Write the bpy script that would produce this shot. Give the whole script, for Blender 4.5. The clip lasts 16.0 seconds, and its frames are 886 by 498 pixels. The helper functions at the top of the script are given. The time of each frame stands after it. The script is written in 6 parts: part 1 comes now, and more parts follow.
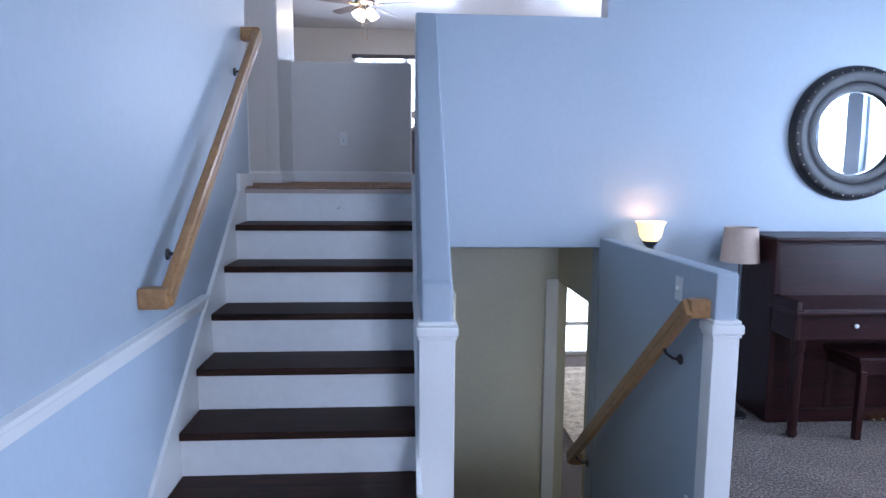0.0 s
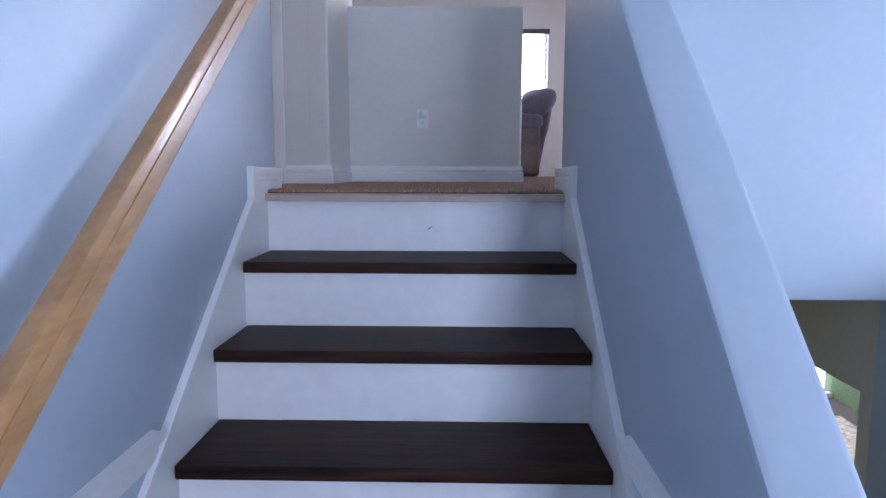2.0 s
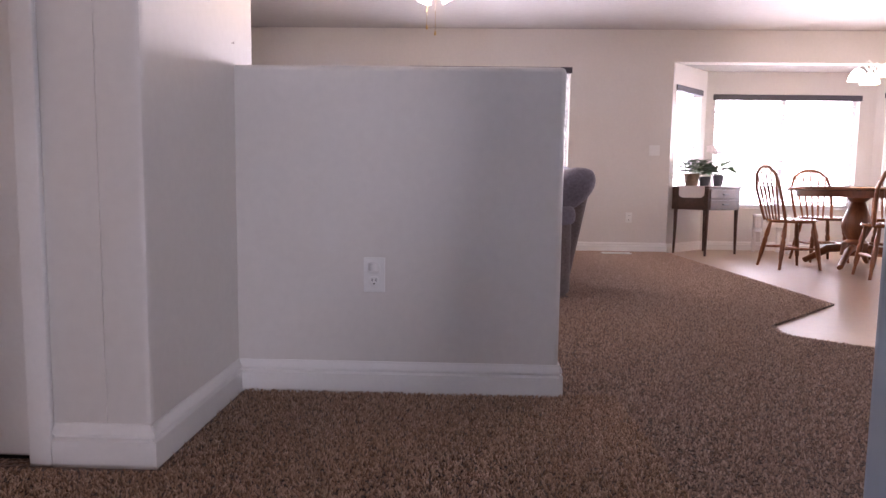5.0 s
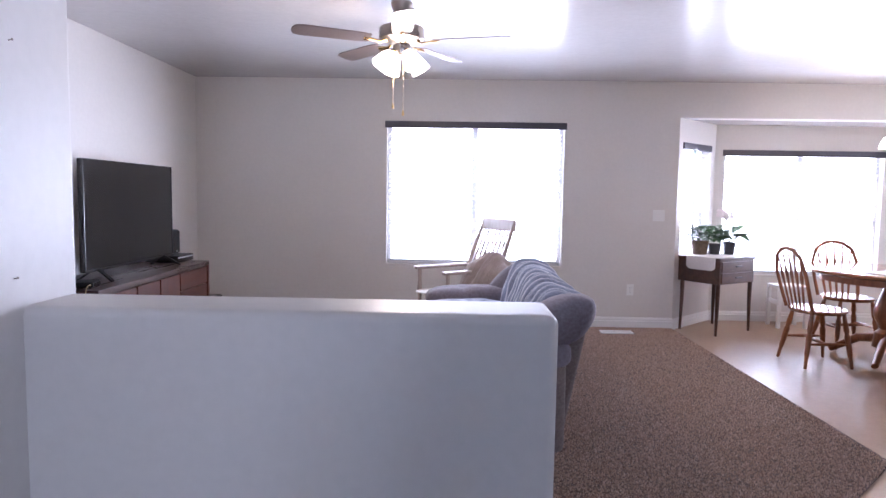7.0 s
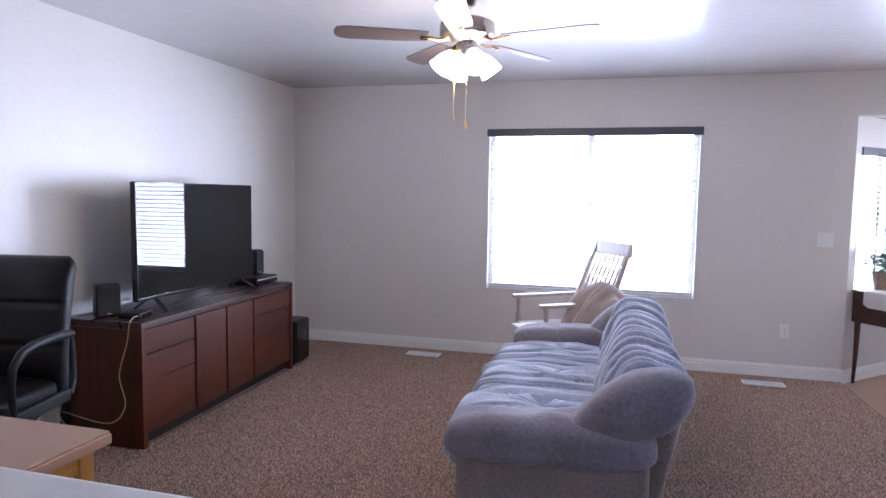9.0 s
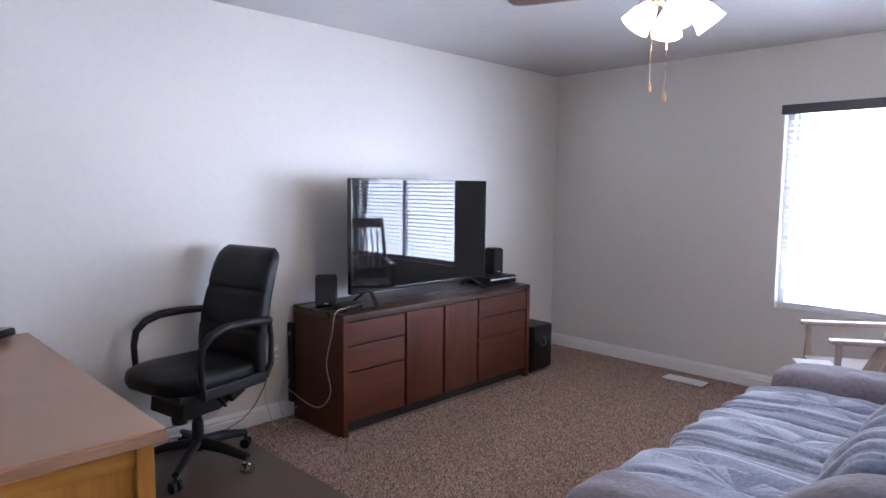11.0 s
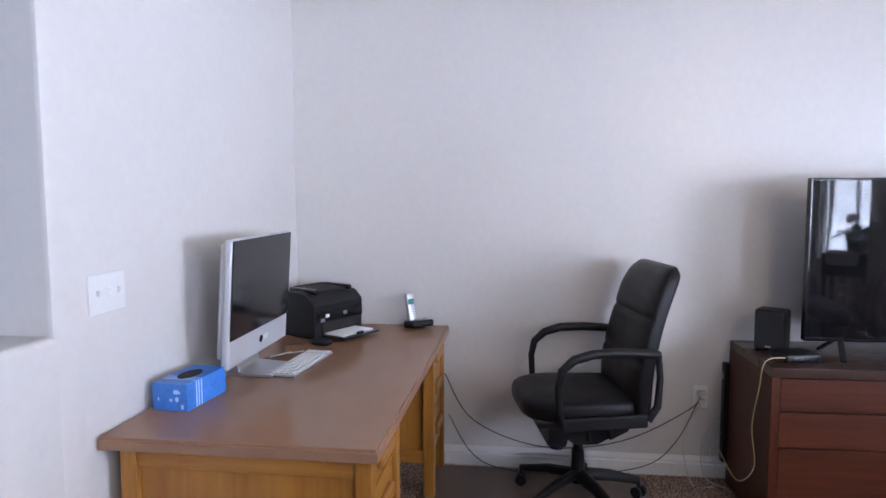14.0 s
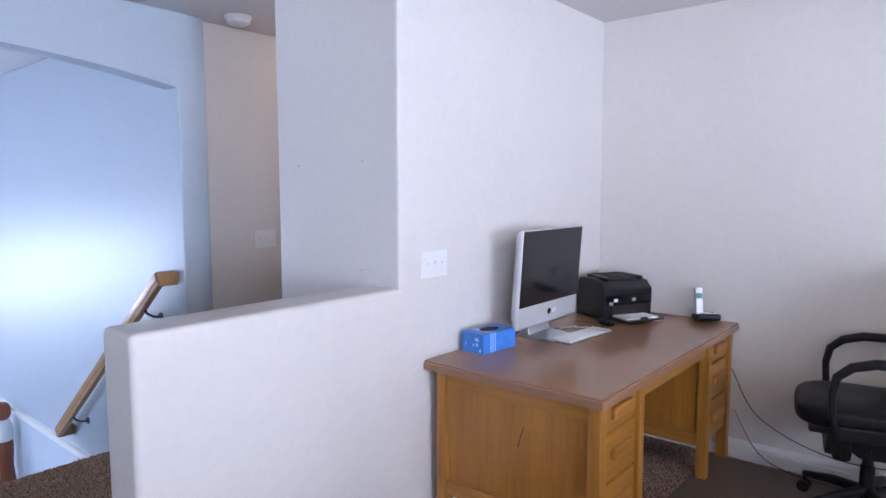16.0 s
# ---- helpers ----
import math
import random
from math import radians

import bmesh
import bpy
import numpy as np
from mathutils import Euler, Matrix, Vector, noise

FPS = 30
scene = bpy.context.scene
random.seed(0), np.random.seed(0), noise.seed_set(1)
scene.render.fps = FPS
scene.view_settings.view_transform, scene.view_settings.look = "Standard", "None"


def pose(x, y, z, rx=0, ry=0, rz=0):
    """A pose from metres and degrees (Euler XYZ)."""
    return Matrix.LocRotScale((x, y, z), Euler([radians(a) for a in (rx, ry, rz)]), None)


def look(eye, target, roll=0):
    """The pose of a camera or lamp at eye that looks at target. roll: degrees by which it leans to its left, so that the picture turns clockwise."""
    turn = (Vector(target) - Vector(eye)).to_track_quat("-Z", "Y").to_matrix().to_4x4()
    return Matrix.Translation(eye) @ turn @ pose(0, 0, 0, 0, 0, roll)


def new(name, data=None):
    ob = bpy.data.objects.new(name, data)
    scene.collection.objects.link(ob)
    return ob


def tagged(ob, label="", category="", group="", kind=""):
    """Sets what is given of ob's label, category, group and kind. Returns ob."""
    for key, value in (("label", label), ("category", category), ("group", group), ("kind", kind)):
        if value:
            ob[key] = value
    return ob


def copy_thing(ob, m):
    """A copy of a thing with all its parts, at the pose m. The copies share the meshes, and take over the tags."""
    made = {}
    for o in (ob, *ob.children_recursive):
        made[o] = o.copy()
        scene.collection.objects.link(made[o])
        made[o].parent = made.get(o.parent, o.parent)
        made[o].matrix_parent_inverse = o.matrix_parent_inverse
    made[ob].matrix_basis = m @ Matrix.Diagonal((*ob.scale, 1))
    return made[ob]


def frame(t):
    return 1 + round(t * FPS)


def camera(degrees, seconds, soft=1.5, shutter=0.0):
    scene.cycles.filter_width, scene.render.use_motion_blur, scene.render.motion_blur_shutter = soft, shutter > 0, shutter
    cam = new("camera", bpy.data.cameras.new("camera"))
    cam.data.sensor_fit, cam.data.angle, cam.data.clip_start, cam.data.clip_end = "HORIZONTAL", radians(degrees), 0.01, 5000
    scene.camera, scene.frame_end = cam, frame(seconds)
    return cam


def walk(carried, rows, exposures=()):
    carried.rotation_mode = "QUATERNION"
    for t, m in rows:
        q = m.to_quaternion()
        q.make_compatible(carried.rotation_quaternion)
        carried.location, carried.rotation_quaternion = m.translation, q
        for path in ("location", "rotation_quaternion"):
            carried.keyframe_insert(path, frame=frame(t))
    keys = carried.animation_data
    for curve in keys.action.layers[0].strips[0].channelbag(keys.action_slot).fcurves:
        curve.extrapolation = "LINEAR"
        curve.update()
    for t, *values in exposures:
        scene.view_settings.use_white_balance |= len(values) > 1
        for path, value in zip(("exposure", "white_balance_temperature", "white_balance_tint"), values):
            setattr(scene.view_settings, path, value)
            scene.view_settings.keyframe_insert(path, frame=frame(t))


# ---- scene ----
cam = camera(69.8, 16.0)
PATH = [
    (0, (0.987, -4.095, 0.114), (1.111, -2.114, -0.13), 0.4),
    (0.5, (0.886, -3.696, 0.109), (0.949, -1.712, -0.136), 0.4),
    (1, (0.827, -3.237, 0.08), (0.855, -1.25, -0.147), 0.2),
    (1.5, (0.741, -2.758, 0.064), (0.739, -0.771, -0.161), 0.4),
    (2, (0.673, -2.251, 0.073), (0.626, -0.266, -0.169), 0.1),
    (2.5, (0.669, -1.751, 0.042), (0.605, 0.236, -0.172), 0.1),
    (3, (0.646, -1.327, 0.077), (0.578, 0.662, -0.121), 0.2),
    (3.5, (0.662, -0.982, 0.189), (0.591, 1.008, -0.004), -0.0),
    (4, (0.698, -0.713, 0.352), (0.636, 1.277, 0.163), 0.4),
    (4.2, (0.697, -0.641, 0.421), (0.634, 1.348, 0.227), 0.6),
    (6.3, (0.857, 0.198, 1.076), (0.81, 2.191, 0.908), 0.9),
    (6.5, (0.868, 0.279, 1.142), (0.823, 2.271, 0.976), 0.9),
    (7, (0.855, 0.487, 1.296), (0.814, 2.479, 1.131), 0.9),
    (7.5, (0.881, 0.695, 1.407), (0.832, 2.688, 1.243), 0.9),
    (8, (1.003, 0.873, 1.452), (0.911, 2.864, 1.29), 1.0),
    (8.5, (1.117, 1.043, 1.434), (0.867, 3.021, 1.271), 0.9),
    (9, (1.253, 1.236, 1.442), (0.735, 3.16, 1.274), 0.9),
    (9.5, (1.422, 1.407, 1.475), (0.622, 3.231, 1.296), 0.7),
    (9.7, (1.477, 1.482, 1.475), (0.561, 3.25, 1.293), 0.6),
    (11.8, (1.691, 2.468, 1.391), (0.071, 3.629, 1.223), -0.1),
    (12, (1.688, 2.587, 1.382), (0.016, 3.672, 1.224), -0.4),
    (12.5, (1.639, 2.789, 1.407), (-0.192, 3.577, 1.245), -0.5),
    (13, (1.56, 2.873, 1.399), (-0.394, 3.262, 1.232), -0.4),
    (13.5, (1.5, 2.975, 1.419), (-0.492, 3.015, 1.25), -0.3),
    (14, (1.476, 3.107, 1.43), (-0.501, 2.853, 1.259), -0.2),
    (14.5, (1.533, 3.213, 1.428), (-0.383, 2.667, 1.249), -0.2),
    (15, (1.652, 3.339, 1.432), (-0.177, 2.551, 1.251), -0.1),
    (15.5, (1.747, 3.478, 1.451), (0.029, 2.468, 1.274), -0.2),
    (16, (1.823, 3.645, 1.46), (0.292, 2.372, 1.275), -0.1),
]
# exposure and white balance drift with the clip's automatic camera
EXPOSURES = [(0.0, -0.22, 5350, 15), (0.6, 0.08, 5350, 16), (1.5, 0.15, 5400, 17), (2.5, 0.2, 5400, 22), (3.5, 0.12, 6050, 28), (4.2, 0.1, 7100, 35), (6.3, 0.12, 6000, 26), (9.0, 0.12, 5450, 20), (12.5, -0.01, 5560, 16), (16.0, 0.08, 5520, 18)]
walk(cam, [(t, look(eye, target, roll)) for t, eye, target, roll in PATH], EXPOSURES)

# ---- world and large lights ----
world = bpy.data.worlds.new("sky")
scene.world = world
world.use_nodes = True
wn = world.node_tree.nodes
sky = wn.new("ShaderNodeTexSky")
sky.sky_type = "NISHITA"
sky.sun_disc = False
sky.sun_elevation = radians(52)
sky.sun_rotation = radians(100)
wn["Background"].inputs["Strength"].default_value = 0.15
world.node_tree.links.new(sky.outputs[0], wn["Background"].inputs["Color"])

sun_data = bpy.data.lights.new("sun", "SUN")
sun_data.energy, sun_data.angle, sun_data.color = 4.0, radians(0.5), (1.0, 0.95, 0.88)
sun = new("sun", sun_data)
sun.matrix_world = look((20, 3, 25), (0, 0, 0))


def window_light(name, eye, target, width, height, power, color):
    d = bpy.data.lights.new(name, "AREA")
    d.shape, d.size, d.size_y, d.energy, d.color = "RECTANGLE", width, height, power, color
    ob = new(name, d)
    ob.matrix_world = look(eye, target)
    return ob


SKY_LIGHT = (0.86, 0.91, 1.0)
window_light("daylight_living", (1.05, 7.16, 1.30), (1.05, 0, 1.9), 1.78, 1.46, 212, SKY_LIGHT)
window_light("daylight_bay", (4.60, 7.66, 1.16), (4.6, 0, 1.6), 1.75, 1.44, 245, SKY_LIGHT)
window_light("daylight_bay_side", (3.24, 7.32, 1.20), (4.2, 6.3, 1.25), 0.50, 1.40, 75, SKY_LIGHT)
window_light("daylight_bay_side", (6.06, 7.33, 1.20), (5.1, 6.2, 1.25), 0.50, 1.40, 90, SKY_LIGHT)
for y in (-2.535, -1.385):
    window_light("daylight_entry", (5.50, y, 0.4), (0, y, 0.2), 0.80, 1.8, 74, (0.74, 0.85, 1.0))
window_light("daylight_front", (2.3, -6.60, 0.3), (2.3, 0, 0.2), 1.1, 1.1, 112, (0.84, 0.90, 1.0))
window_light("daylight_lower", (4.6, 6.25, -1.9), (4.6, 0, -2.2), 3.0, 2.0, 130, (0.95, 0.97, 1.0))


# ---- materials ----
def mat(name, color, rough=0.5, metal=0.0, var=0.06, scale=6.0, fine=60.0, bump=0.0, bump_scale=None,
        stretch=(1, 1, 1), spec=0.5, second=None, coat=0.0, sheen=0.0, emit=None, emit_strength=0.0, rough_var=0.06):
    """Principled surface with two scales of colour variation, uneven gloss and fine relief."""
    m = bpy.data.materials.new(name)
    m.use_nodes = True
    nt = m.node_tree
    N, L = nt.nodes, nt.links
    p = N["Principled BSDF"]
    p.inputs["Metallic"].default_value = metal
    p.inputs["Specular IOR Level"].default_value = spec
    p.inputs["Coat Weight"].default_value = coat
    p.inputs["Coat Roughness"].default_value = 0.12
    p.inputs["Sheen Weight"].default_value = sheen
    tc = N.new("ShaderNodeTexCoord")
    mp = N.new("ShaderNodeMapping")
    mp.inputs["Scale"].default_value = stretch
    L.new(tc.outputs["Object"], mp.inputs["Vector"])

    def noise_node(s, detail):
        n = N.new("ShaderNodeTexNoise")
        n.inputs["Scale"].default_value = s
        n.inputs["Detail"].default_value = detail
        L.new(mp.outputs[0], n.inputs["Vector"])
        return n
    n1, n2 = noise_node(scale, 3), noise_node(fine, 2)
    add = N.new("ShaderNodeMath")
    add.operation = "ADD"
    L.new(n1.outputs["Fac"], add.inputs[0])
    L.new(n2.outputs["Fac"], add.inputs[1])
    half = N.new("ShaderNodeMath")
    half.operation = "MULTIPLY"
    half.inputs[1].default_value = 0.5
    L.new(add.outputs[0], half.inputs[0])
    ramp = N.new("ShaderNodeValToRGB")
    second = second or tuple(c * (1 - 2.2 * var) for c in color)
    ramp.color_ramp.elements[0].color = (*second, 1)
    ramp.color_ramp.elements[1].color = (*[min(1, c * (1 + var)) for c in color], 1)
    ramp.color_ramp.elements[0].position, ramp.color_ramp.elements[1].position = 0.32, 0.66
    L.new(half.outputs[0], ramp.inputs[0])
    L.new(ramp.outputs[0], p.inputs["Base Color"])
    mr = N.new("ShaderNodeMapRange")
    mr.inputs["To Min"].default_value, mr.inputs["To Max"].default_value = max(0.02, rough - rough_var), min(1, rough + rough_var)
    L.new(n1.outputs["Fac"], mr.inputs["Value"])
    L.new(mr.outputs[0], p.inputs["Roughness"])
    if bump:
        b = N.new("ShaderNodeBump")
        b.inputs["Strength"].default_value = bump
        b.inputs["Distance"].default_value = 0.004
        if bump_scale:
            n3 = noise_node(bump_scale, 3)
            L.new(n3.outputs["Fac"], b.inputs["Height"])
        else:
            L.new(half.outputs[0], b.inputs["Height"])
        L.new(b.outputs[0], p.inputs["Normal"])
    if emit:
        p.inputs["Emission Color"].default_value = (*emit, 1)
        p.inputs["Emission Strength"].default_value = emit_strength
    return m


def wood(name, light, dark, axis="x", rough=0.4, ring=9.0, bump=0.12, coat=0.15, grain=70.0, spec=0.4):
    """Wood with long grain along one axis and slow bands."""
    m = bpy.data.materials.new(name)
    m.use_nodes = True
    N, L = m.node_tree.nodes, m.node_tree.links
    p = N["Principled BSDF"]
    tc = N.new("ShaderNodeTexCoord")
    info = N.new("ShaderNodeObjectInfo")
    shift = N.new("ShaderNodeVectorMath")
    shift.operation = "ADD"
    mul = N.new("ShaderNodeVectorMath")
    mul.operation = "SCALE"
    mul.inputs[0].default_value = (3.1, 5.7, 2.3)
    L.new(info.outputs["Random"], mul.inputs["Scale"])
    L.new(tc.outputs["Object"], shift.inputs[0])
    L.new(mul.outputs[0], shift.inputs[1])
    mp = N.new("ShaderNodeMapping")
    k = 0.07
    mp.inputs["Scale"].default_value = {"x": (k, 1, 1), "y": (1, k, 1), "z": (1, 1, k)}[axis]
    L.new(shift.outputs[0], mp.inputs["Vector"])
    a = N.new("ShaderNodeTexNoise")
    a.inputs["Scale"].default_value, a.inputs["Detail"].default_value, a.inputs["Distortion"].default_value = ring, 4, 1.2
    b = N.new("ShaderNodeTexNoise")
    b.inputs["Scale"].default_value, b.inputs["Detail"].default_value = grain, 3
    L.new(mp.outputs[0], a.inputs["Vector"])
    L.new(mp.outputs[0], b.inputs["Vector"])
    mix = N.new("ShaderNodeMath")
    mix.operation = "MULTIPLY_ADD"
    mix.inputs[1].default_value = 0.45
    L.new(b.outputs["Fac"], mix.inputs[0])
    s = N.new("ShaderNodeMath")
    s.operation = "MULTIPLY"
    s.inputs[1].default_value = 0.6
    L.new(a.outputs["Fac"], s.inputs[0])
    L.new(s.outputs[0], mix.inputs[2])
    ramp = N.new("ShaderNodeValToRGB")
    ramp.color_ramp.elements[0].position, ramp.color_ramp.elements[1].position = 0.36, 0.66
    ramp.color_ramp.elements[0].color, ramp.color_ramp.elements[1].color = (*dark, 1), (*light, 1)
    L.new(mix.outputs[0], ramp.inputs[0])
    L.new(ramp.outputs[0], p.inputs["Base Color"])
    mr = N.new("ShaderNodeMapRange")
    mr.inputs["To Min"].default_value, mr.inputs["To Max"].default_value = rough - 0.07, rough + 0.08
    L.new(a.outputs["Fac"], mr.inputs["Value"])
    L.new(mr.outputs[0], p.inputs["Roughness"])
    p.inputs["Coat Weight"].default_value = coat
    p.inputs["Specular IOR Level"].default_value = spec
    bp = N.new("ShaderNodeBump")
    bp.inputs["Strength"].default_value, bp.inputs["Distance"].default_value = bump, 0.002
    L.new(b.outputs["Fac"], bp.inputs["Height"])
    L.new(bp.outputs[0], p.inputs["Normal"])
    return m


def glass_mat(name, rough=0.0, tint=(1, 1, 1)):
    m = bpy.data.materials.new(name)
    m.use_nodes = True
    p = m.node_tree.nodes["Principled BSDF"]
    p.inputs["Transmission Weight"].default_value = 1.0
    p.inputs["Base Color"].default_value = (*tint, 1)
    p.inputs["Roughness"].default_value = rough
    p.inputs["IOR"].default_value = 1.45
    return m


def carpet_mat(name, base, dark, light, scale=170.0):
    """Cut-pile carpet: flecked yarn colours, lumpy pile and slow traffic shading."""
    m = bpy.data.materials.new(name)
    m.use_nodes = True
    N, L = m.node_tree.nodes, m.node_tree.links
    p = N["Principled BSDF"]
    p.inputs["Roughness"].default_value = 0.95
    p.inputs["Specular IOR Level"].default_value = 0.1
    p.inputs["Sheen Weight"].default_value = 0.15
    tc = N.new("ShaderNodeTexCoord")
    n = N.new("ShaderNodeTexNoise")
    n.inputs["Scale"].default_value, n.inputs["Detail"].default_value, n.inputs["Roughness"].default_value = scale, 3, 0.7
    v = N.new("ShaderNodeTexVoronoi")
    v.inputs["Scale"].default_value = scale * 0.8
    big = N.new("ShaderNodeTexNoise")
    big.inputs["Scale"].default_value, big.inputs["Detail"].default_value = 3.5, 3
    for q in (n, v, big):
        L.new(tc.outputs["Object"], q.inputs["Vector"])
    ramp = N.new("ShaderNodeValToRGB")
    e = ramp.color_ramp.elements
    e[0].position, e[0].color = 0.38, (*dark, 1)
    e[1].position, e[1].color = 0.63, (*light, 1)
    mid = e.new(0.5)
    mid.color = (*base, 1)
    L.new(n.outputs["Fac"], ramp.inputs[0])
    shade = N.new("ShaderNodeMapRange")
    shade.inputs["From Min"].default_value, shade.inputs["From Max"].default_value = 0.3, 0.7
    shade.inputs["To Min"].default_value, shade.inputs["To Max"].default_value = 0.82, 1.12
    L.new(big.outputs["Fac"], shade.inputs["Value"])
    mul = N.new("ShaderNodeVectorMath")
    mul.operation = "SCALE"
    L.new(ramp.outputs[0], mul.inputs[0])
    L.new(shade.outputs[0], mul.inputs["Scale"])
    L.new(mul.outputs[0], p.inputs["Base Color"])
    b1, b2 = N.new("ShaderNodeBump"), N.new("ShaderNodeBump")
    b1.inputs["Strength"].default_value, b1.inputs["Distance"].default_value = 0.9, 0.006
    b2.inputs["Strength"].default_value, b2.inputs["Distance"].default_value = 0.8, 0.006
    L.new(v.outputs["Distance"], b1.inputs["Height"])
    L.new(n.outputs["Fac"], b2.inputs["Height"])
    L.new(b1.outputs[0], b2.inputs["Normal"])
    L.new(b2.outputs[0], p.inputs["Normal"])
    return m


PAINT = mat("wall_paint", (0.675, 0.645, 0.61), rough=0.38, var=0.02, scale=1.3, fine=35, bump=0.05, bump_scale=26, rough_var=0.05)
ENTRY_PAINT = mat("stair_wall_paint", (0.385, 0.44, 0.50), rough=0.44, var=0.02, scale=1.1, fine=30, bump=0.10, bump_scale=22, rough_var=0.06)
WAINSCOT = mat("wainscot_paint", (0.50, 0.58, 0.67), rough=0.40, var=0.02, scale=1.2, fine=40, bump=0.06, bump_scale=24)
LOWER_PAINT = mat("lower_wall_paint", (0.60, 0.56, 0.43), rough=0.45, var=0.03, scale=1.3, fine=35, bump=0.2, bump_scale=38)
CEIL = mat("ceiling_paint", (0.60, 0.585, 0.575), rough=0.20, var=0.02, scale=2.0, fine=30, bump=0.30, bump_scale=16, rough_var=0.05)
TRIM = mat("white_trim_paint", (0.80, 0.79, 0.77), rough=0.32, var=0.015, scale=3, fine=80, bump=0.05)
RISER = mat("white_riser_paint", (0.80, 0.79, 0.78), rough=0.38, var=0.025, scale=7, fine=25, bump=0.06)
TREAD = wood("dark_stained_tread", (0.048, 0.022, 0.015), (0.010, 0.006, 0.005), "x", rough=0.47, ring=18, grain=90, coat=0.0, spec=0.10)
OAK_RAIL = wood("honey_oak_rail", (0.38, 0.205, 0.080), (0.26, 0.132, 0.048), "y", rough=0.36, ring=16, coat=0.3)
OAK_DESK_X = wood("golden_oak_x", (0.37, 0.165, 0.024), (0.25, 0.10, 0.013), "x", rough=0.38, ring=13, coat=0.25)
OAK_DESK_Y = wood("golden_oak_y", (0.37, 0.165, 0.024), (0.25, 0.10, 0.013), "y", rough=0.38, ring=13, coat=0.25)
OAK_DESK_Z = wood("golden_oak_z", (0.37, 0.165, 0.024), (0.25, 0.10, 0.013), "z", rough=0.38, ring=13, coat=0.25)
OAK_PANEL = wood("golden_oak_panel", (0.37, 0.160, 0.024), (0.262, 0.103, 0.014), "z", rough=0.36, ring=4.5, coat=0.2)
DESKTOP = mat("brown_laminate", (0.285, 0.150, 0.080), rough=0.18, var=0.03, scale=5, fine=120, spec=0.4, rough_var=0.015)
DESK_EDGE = mat("brown_laminate_edge", (0.26, 0.138, 0.078), rough=0.35, var=0.03, scale=5, fine=120)
WALNUT = wood("red_walnut", (0.090, 0.022, 0.008), (0.050, 0.012, 0.005), "y", rough=0.42, ring=12, coat=0.0, spec=0.25)
WALNUT_Z = wood("red_walnut_upright", (0.090, 0.022, 0.008), (0.050, 0.012, 0.005), "z", rough=0.42, ring=12, coat=0.0, spec=0.25)
WALNUT_TOP = wood("dark_walnut_top", (0.060, 0.028, 0.018), (0.030, 0.014, 0.010), "y", rough=0.28, ring=12, coat=0.0, spec=0.4)
# near-black: shade painted into gaps, slots and openings; also chip and scratch
SHADOW_AND_MARK = mat("recess_shadow_and_mark", (0.012, 0.008, 0.007), rough=0.8)
MAHOG = wood("dark_mahogany", (0.030, 0.009, 0.008), (0.012, 0.004, 0.005), "x", rough=0.36, ring=12, coat=0.04, spec=0.2)
MAHOG_Z = wood("dark_mahogany_upright", (0.030, 0.009, 0.008), (0.012, 0.004, 0.005), "z", rough=0.36, ring=12, coat=0.04, spec=0.2)
CHERRY = wood("cherry_dining_wood", (0.28, 0.10, 0.038), (0.17, 0.058, 0.022), "z", rough=0.3, ring=14, coat=0.4)
CHERRY_X = wood("cherry_dining_top", (0.30, 0.11, 0.045), (0.19, 0.066, 0.026), "x", rough=0.22, ring=14, coat=0.5)
# rocker wood paled: the window's glare is put into its colour
ROCKER_GLARE = wood("rocker_wood_in_glare", (0.50, 0.42, 0.37), (0.38, 0.30, 0.26), "z", rough=0.35, ring=14, coat=0.3)
ENDTABLE = wood("dark_brown_table_wood", (0.085, 0.040, 0.028), (0.045, 0.022, 0.016), "x", rough=0.32, ring=14, coat=0.3)
CARPET = carpet_mat("brown_frieze_carpet", (0.125, 0.076, 0.055), (0.04, 0.024, 0.017), (0.32, 0.22, 0.165), 95.0)
CARPET_LOW = carpet_mat("tan_carpet", (0.090, 0.064, 0.052), (0.028, 0.020, 0.016), (0.25, 0.19, 0.155), 80.0)
VINYL = mat("beige_vinyl_floor", (0.30, 0.188, 0.113), rough=0.29, var=0.05, scale=14, fine=60, bump=0.05, coat=0.0, spec=0.22, second=(0.262, 0.160, 0.094), rough_var=0.015)
LAMINATE = wood("brown_entry_laminate", (0.13, 0.07, 0.04), (0.07, 0.036, 0.02), "y", rough=0.35, ring=14)
BLACK = mat("black_plastic", (0.009, 0.009, 0.010), rough=0.40, spec=0.3, var=0.1, scale=20, fine=200, bump=0.04)
BLACK_GLOSS = mat("gloss_black_plastic", (0.010, 0.010, 0.012), rough=0.12, var=0.05, rough_var=0.03)
SCREEN = mat("dark_glass_screen", (0.006, 0.006, 0.007), rough=0.03, var=0.02, scale=1.2, rough_var=0.005, spec=0.45)
MON_SCREEN = mat("dark_monitor_glass", (0.010, 0.010, 0.012), rough=0.10, rough_var=0.02, spec=0.5)
LEATHER = mat("black_leather", (0.006, 0.005, 0.006), rough=0.40, spec=0.22, var=0.15, scale=14, fine=260, bump=0.25, bump_scale=210, rough_var=0.1)
ALU = mat("satin_aluminium", (0.56, 0.565, 0.58), rough=0.38, metal=0.25, var=0.02, fine=200)
SILVER = mat("silver_aluminium", (0.58, 0.585, 0.60), rough=0.32, metal=0.85, var=0.02, fine=200)
WHITE_PL = mat("white_plastic", (0.78, 0.78, 0.76), rough=0.35, var=0.02)
GREY_PL = mat("grey_plastic", (0.30, 0.31, 0.33), rough=0.4)
